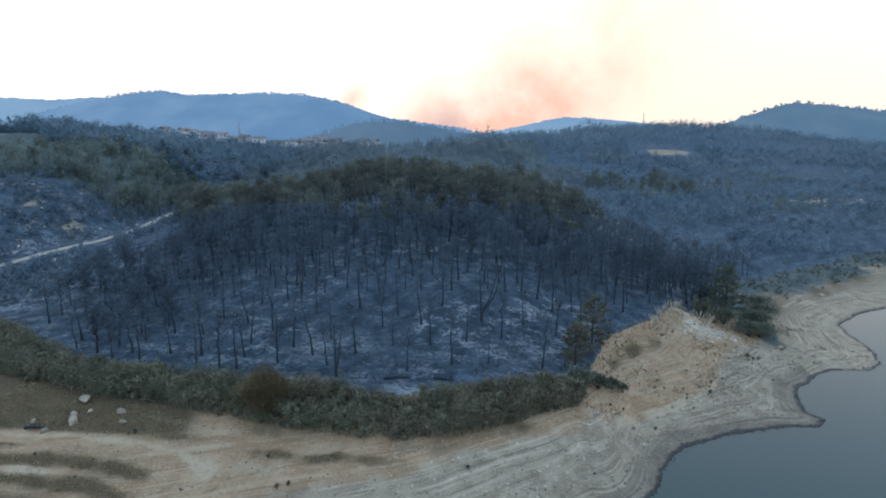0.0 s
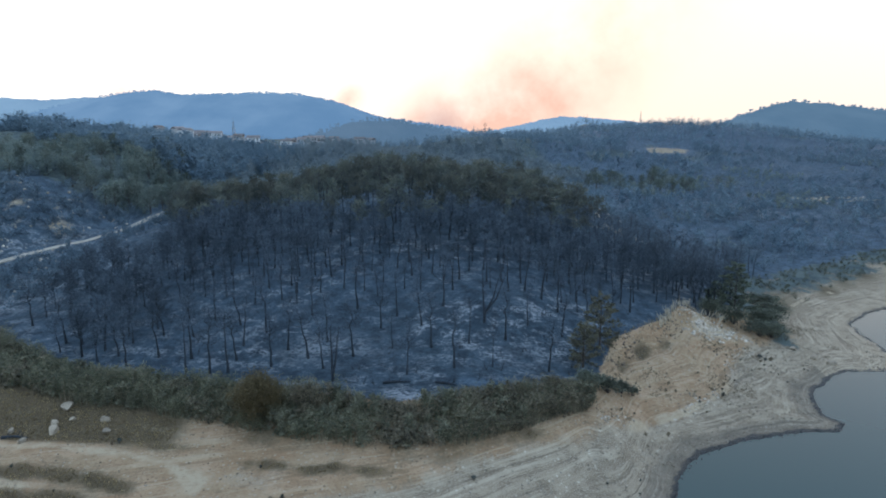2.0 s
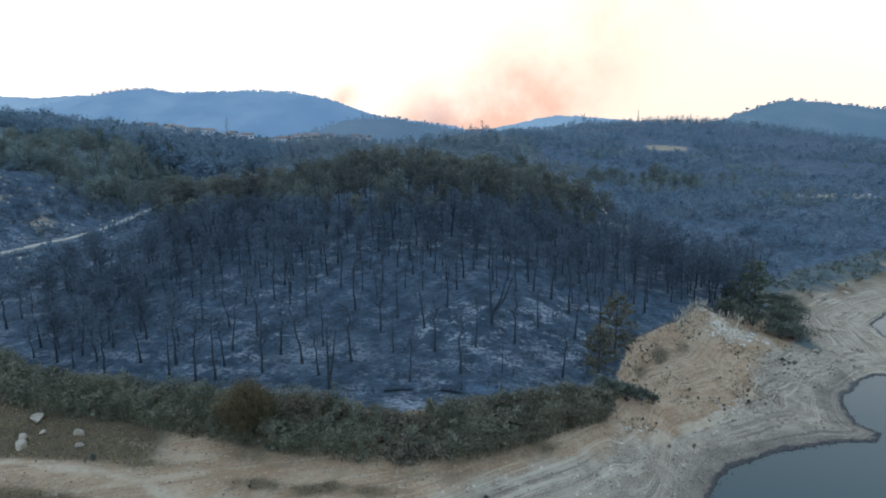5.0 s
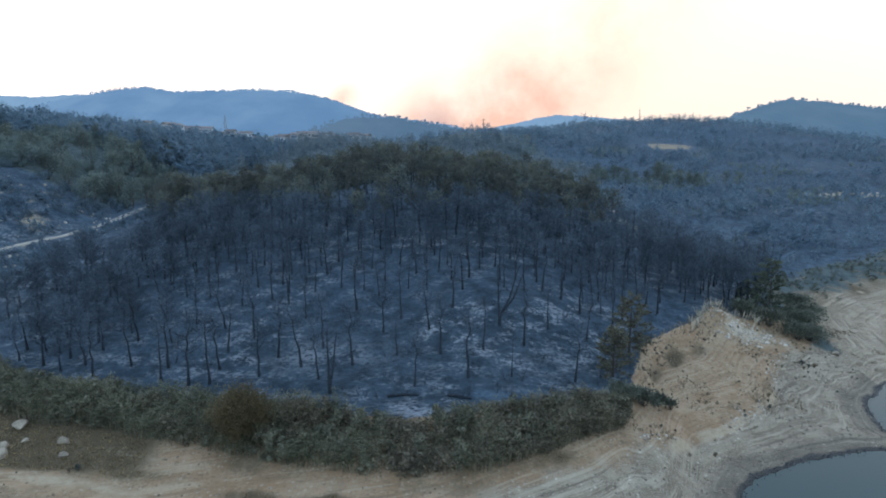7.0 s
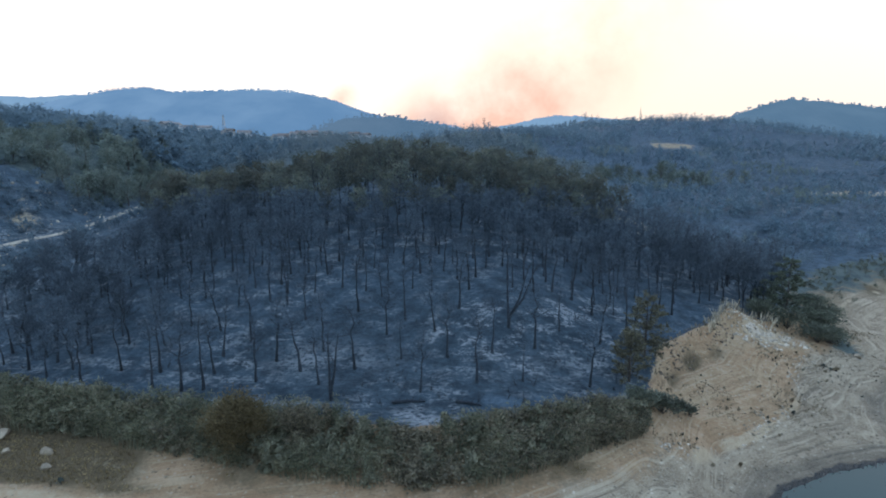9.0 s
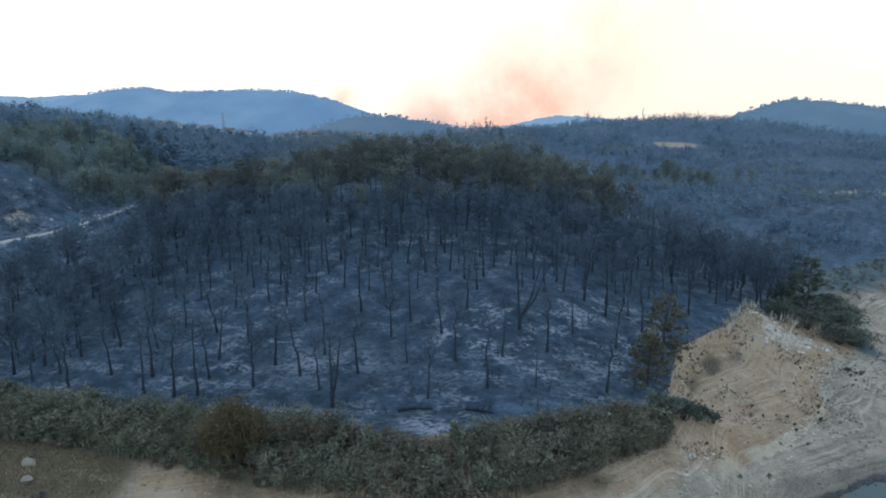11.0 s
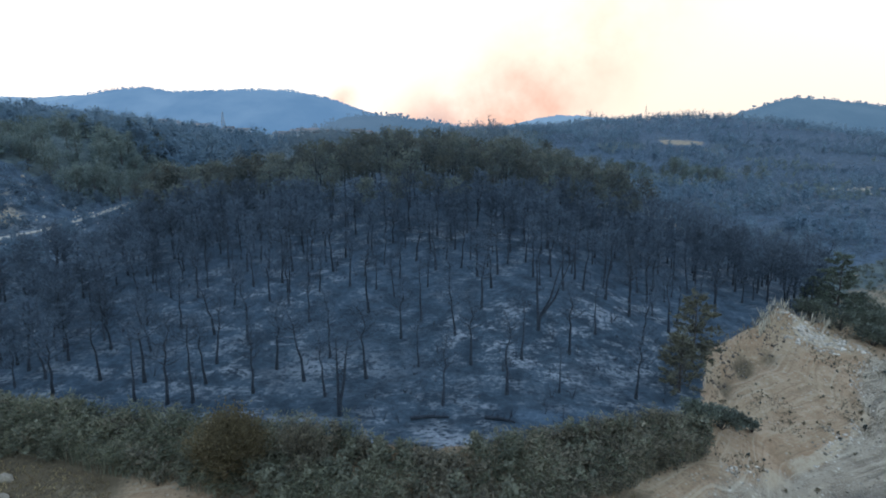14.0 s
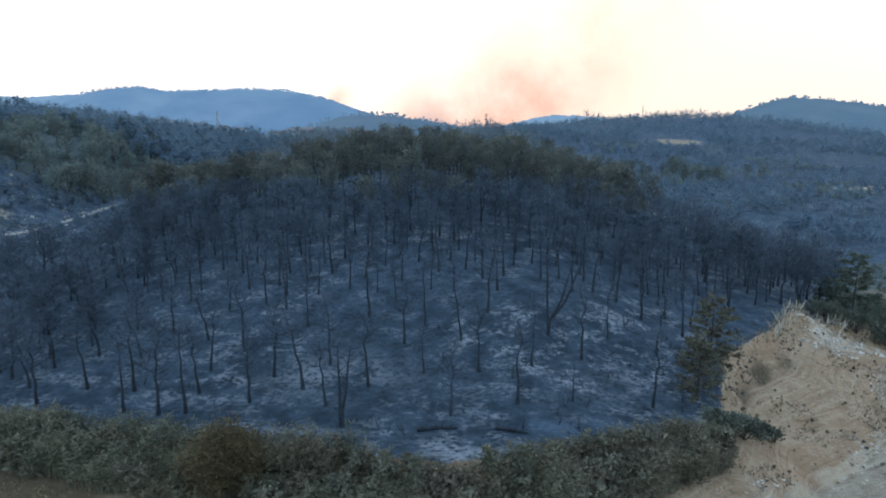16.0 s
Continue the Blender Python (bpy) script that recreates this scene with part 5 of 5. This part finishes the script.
while done < 230:
    x, y = r.uniform(-66, 84), r.uniform(54, 122)
    s, e = float(inland(x, y)), float(before_edge(x, y))
    if s < 1.0 or e < 1.5 or (x < 16 and y > 69):
        continue
    if x > 10 and abs(s - 14) > 3 and abs(s - 4) > 2.5 and r.random() < 0.7:
        continue
    m = place(x, y, r.uniform(0, 6.3), r.uniform(0.25, 0.75), -0.03)
    if done < 4:
        pebbles[done].matrix_basis = m
    else:
        copy_thing(pebbles[done % 4], m)
    done += 1

# stony rim along the water
rim_v, rim_f = [], []
r = random.Random(41)
for k in range(len(SHORE) - 1):
    (ax, ay), (bx, by) = SHORE[k], SHORE[k + 1]
    if ax < 5 or bx > 120:
        continue
    for _ in range(int(math.hypot(bx - ax, by - ay) * 13)):
        u = r.random()
        x, y, w = ax + u * (bx - ax) + r.gauss(0, 0.35), ay + u * (by - ay) + r.gauss(0, 0.35), 0.05 + 0.3 * r.random() ** 2
        z = max(ground_z(x, y), -0.1)
        i = len(rim_v)
        rim_v += [(x + w * r.uniform(0.7, 1.2) * math.cos(a), y + w * r.uniform(0.7, 1.2) * math.sin(a), z - 0.1) for a in (0.3, 1.7, 3.2, 4.6)]
        rim_v += [(x + r.gauss(0, 0.05), y, z + w * r.uniform(0.4, 0.8))]
        rim_f += [(i, i + 1, i + 4), (i + 1, i + 2, i + 4), (i + 2, i + 3, i + 4), (i + 3, i, i + 4)]
def rubble(name, label, mat, spots, lo, hi, seed):
    """Loose broken stones, too many to count."""
    r = random.Random(seed)
    verts, faces = [], []
    zs = height(np.array([p[0] for p in spots]), np.array([p[1] for p in spots]))
    for (x, y), z in zip(spots, zs):
        w = lo + (hi - lo) * r.random() ** 2
        clump(verts, faces, Vector((x, y, float(z) + w * 0.25)), w, r)
    return tagged(link(name, verts, faces, mat), label, "stones", kind="stuff")


def stone_spots(count, seed, x0, x1, y0, y1, keep):
    pts = scatter(count * 60, x0, x1, y0, y1, keep, seed)
    return pts[:count]


WHITESTONE = plain("white_broken_limestone", (0.36, 0.295, 0.22), (0.56, 0.47, 0.365), 1.2, 0.9, islands=0.3)
rubble("white_rubble", "white broken limestone crumbling from the top of the bank", WHITESTONE,
       stone_spots(420, 61, 40, 58, 107, 120, lambda x, y: (bump_at(x, y - 0.1 * (x - 48), 46.5, 114.4, 6.5, 3.2) > 0.3 + 0.3 * lumps(x, y, 2, 62)) & (before_edge(x, y) > 0.3)), 0.05, 0.3, 63)
rubble("waterline_rubble", "pale broken stones along an old waterline", WHITESTONE,
       stone_spots(380, 64, 18, 64, 70, 112, lambda x, y: (np.abs(inland(x, y) - np.interp(x, [12, 23, 31, 37, 43, 60], [13.5, 9.0, 8, 9.4, 13, 12.5])) < 0.9 + 0.8 * lumps(x, y, 2, 72)) & (lumps(x, y, 4, 23) > 0.05)), 0.03, 0.2, 65)
rubble("shore_rubble", "scattered grey stones on the bare shore", STONE,
       stone_spots(900, 66, -30, 84, 54, 120, lambda x, y: (inland(x, y) > 1.2) & (inland(x, y) < 12) & (before_edge(x, y) > 4) & (lumps(x, y, 4, 67) > 0.05)), 0.05, 0.24, 68)
rubble("stony_outcrop", "pale broken stones on the bare slope beyond the summit", WHITESTONE,
       stone_spots(420, 73, 16, 60, 160, 262, lambda x, y: (bump_at(x, y, 38, 202, 15, 40) > 0.35) & (lumps(x, y, 5, 27) > 0.1)), 0.12, 0.8, 74)
rubble("far_outcrop", "pale broken stones on the far burnt slope", WHITESTONE,
       stone_spots(160, 75, 150, 195, 280, 306, lambda x, y: (bump_at(x, y, 172, 293, 20, 8) > 0.3) & (lumps(x, y, 6, 39) > 0.1)), 0.2, 1.0, 76)
rubble("terrace_rubble", "pale stones scattered over the old terraces", WHITESTONE,
       stone_spots(240, 77, -150, -92, 118, 182, lambda x, y: (lumps(x, y, 4, 37) > 0.12)), 0.08, 0.5, 78)
rubble("scarp_debris", "dark burnt clods and roots along the scarp of the bank", SCARP,
       stone_spots(240, 69, 22, 40, 94, 120, lambda x, y: (np.abs(before_edge(x, y) - 2.2) < 1.3) & (lumps(x, y, 2.5, 70) > -0.1)), 0.05, 0.26, 71)
WETSTONE = plain("wet_dark_stones", (0.022, 0.020, 0.018), (0.08, 0.074, 0.066), 1.0, 0.5, islands=0.5)
tagged(link("shore_stones", rim_v, rim_f, WETSTONE), "dark wet stones along the water's edge", "stones", kind="stuff")

# fallen trunks in the ash
def fallen_log(label, x, y, length, turn):
    log = root("fallen_log", label, "log", "fallen logs in the ash")
    verts, faces = [], []
    tube(verts, faces, [Vector((-length / 2, 0, 0.15)), Vector((0, 0.15, 0.22)), Vector((length / 2, 0, 0.16))], [0.2, 0.17, 0.09], 7)
    link("trunk", verts, faces, CHAR_BARK, log)
    for k in range(4):
        verts, faces = [], []
        u = -length * 0.3 + length * 0.2 * k
        tube(verts, faces, [Vector((u, 0, 0.2)), Vector((u + 0.3, 0.4 * (-1) ** k, 0.9))], [0.06, 0.02], 4)
        link("branch_stub", verts, faces, CHAR_BARK, log)
    log.matrix_basis = place(x, y, turn, 1)


fallen_log("charred fallen log lying in pale ash", -10.7, 81.3, 4.0, 0.1)
fallen_log("charred fallen log below the slope", -3.5, 81.0, 3.2, -0.3)
fallen_log("charred log lying on the foreshore", -58.8, 67.6, 3.4, 0.05)

# ---- village, poles and masts on the skyline ----
def box(bm, x0, x1, y0, y1, z0, z1):
    vs = [bm.verts.new(p) for p in ((x0, y0, z0), (x1, y0, z0), (x1, y1, z0), (x0, y1, z0), (x0, y0, z1), (x1, y0, z1), (x1, y1, z1), (x0, y1, z1))]
    for f in ((0, 3, 2, 1), (4, 5, 6, 7), (0, 1, 5, 4), (1, 2, 6, 5), (2, 3, 7, 6), (3, 0, 4, 7)):
        bm.faces.new([vs[i] for i in f])


def house(w, d, h, floors):
    ob = root("house", "pale plastered village house with a tiled roof", "house", "village houses")
    bm = bmesh.new()
    box(bm, -w / 2, w / 2, -d / 2, d / 2, -3, h)
    part("wall", bm, PLASTER, ob)
    bm = bmesh.new()
    o = 0.5
    vs = [bm.verts.new(p) for p in ((-w / 2 - o, -d / 2 - o, h + 0.01), (w / 2 + o, -d / 2 - o, h + 0.01), (w / 2 + o, d / 2 + o, h + 0.01), (-w / 2 - o, d / 2 + o, h + 0.01), (-w / 2 - o, 0, h + 2.0), (w / 2 + o, 0, h + 2.0))]
    for f in ((0, 1, 5, 4), (2, 3, 4, 5), (0, 4, 3), (1, 2, 5), (3, 2, 1, 0)):
        bm.faces.new([vs[i] for i in f])
    part("roof", bm, TILES, ob)
    for k in range(floors):
        for x in (-w * 0.3, w * 0.05, w * 0.32):
            bm = bmesh.new()
            if k == 0 and x == w * 0.05:
                box(bm, x - 0.5, x + 0.5, -d / 2 - 0.06, -d / 2 + 0.05, 0, 2.1)
                part("door", bm, BARK, ob)
            else:
                box(bm, x - 0.5, x + 0.5, -d / 2 - 0.06, -d / 2 + 0.05, 0.9 + 2.8 * k, 2.2 + 2.8 * k)
                part("window", bm, GLASS, ob)
    return ob


houses = [house(9, 7, 3.2, 1), house(11, 8, 5.8, 2), house(8, 7, 5.6, 2)]
r = random.Random(51)
done = 0
lots = []
while done < 30:
    x, y = r.choice(((r.uniform(-285, -190), r.uniform(522, 575)), (r.uniform(-170, -95), r.uniform(492, 545))))
    if any(abs(x - a) < 9 and abs(y - b) < 11 for a, b in lots):
        continue
    lots.append((x, y))
    m = place(x, y, r.choice((0.0, 0.3, -0.4, 1.2)), 1, -0.8)
    if done < 3:
        houses[done].matrix_basis = m
    else:
        copy_thing(houses[done % 3], m)
    done += 1


def utility_pole(tall, label):
    ob = root("utility_pole", label, "pole")
    v, f = [], []
    tube(v, f, [Vector((0, 0, -1)), Vector((0, 0, tall))], [0.28, 0.18], 8)
    link("pole", v, f, BARK, ob)
    for z in (tall - 0.6, tall - 2.0):
        bm = bmesh.new()
        box(bm, -1.4, 1.4, -0.12, 0.12, z, z + 0.22)
        part("crossarm", bm, BARK, ob)
        for x in (-1.2, 1.2):
            v, f = [], []
            tube(v, f, [Vector((x, 0, z + 0.2)), Vector((x, 0, z + 0.6))], [0.1, 0.08], 6)
            link("insulator", v, f, STEEL, ob)
    return ob


def lattice_mast(tall, foot, label):
    ob = root("lattice_mast", label, "mast")
    n = 7
    ring = [[Vector((sx * foot * (1 - 0.8 * k / n), sy * foot * (1 - 0.8 * k / n), tall * k / n - (1 if k == 0 else 0))) for sx, sy in ((1, 1), (-1, 1), (-1, -1), (1, -1))] for k in range(n + 1)]
    for c in range(4):
        v, f = [], []
        tube(v, f, [ring[k][c] for k in range(n + 1)], [0.10] * (n + 1), 4)
        link("leg", v, f, STEEL, ob)
    for k in range(n):
        v, f = [], []
        for c in range(4):
            tube(v, f, [ring[k][c], ring[k + 1][(c + 1) % 4]], [0.06, 0.06], 3)
            tube(v, f, [ring[k + 1][c], ring[k + 1][(c + 1) % 4]], [0.06, 0.06], 3)
        link("bracing", v, f, STEEL, ob)
    v, f = [], []
    tube(v, f, [Vector((0, 0, tall - 0.5)), Vector((0, 0, tall + 3))], [0.09, 0.04], 5)
    link("antenna", v, f, STEEL, ob)
    return ob


utility_pole(12.5, "tall wooden utility pole on the burnt ridge").matrix_basis = Matrix.Translation((4.9, 500, 38.3))
utility_pole(10, "wooden utility pole among hillside pines").matrix_basis = place(-226, 352, 0.3, 1)
lattice_mast(52 - ground_z(-190.6, 464), 1.6, "grey steel lattice mast on the skyline").matrix_basis = place(-190.6, 464, 0.2, 1)
lattice_mast(14, 1.0, "slim grey lattice mast beyond the ridge").matrix_basis = Matrix.Translation((196, 760, 54))
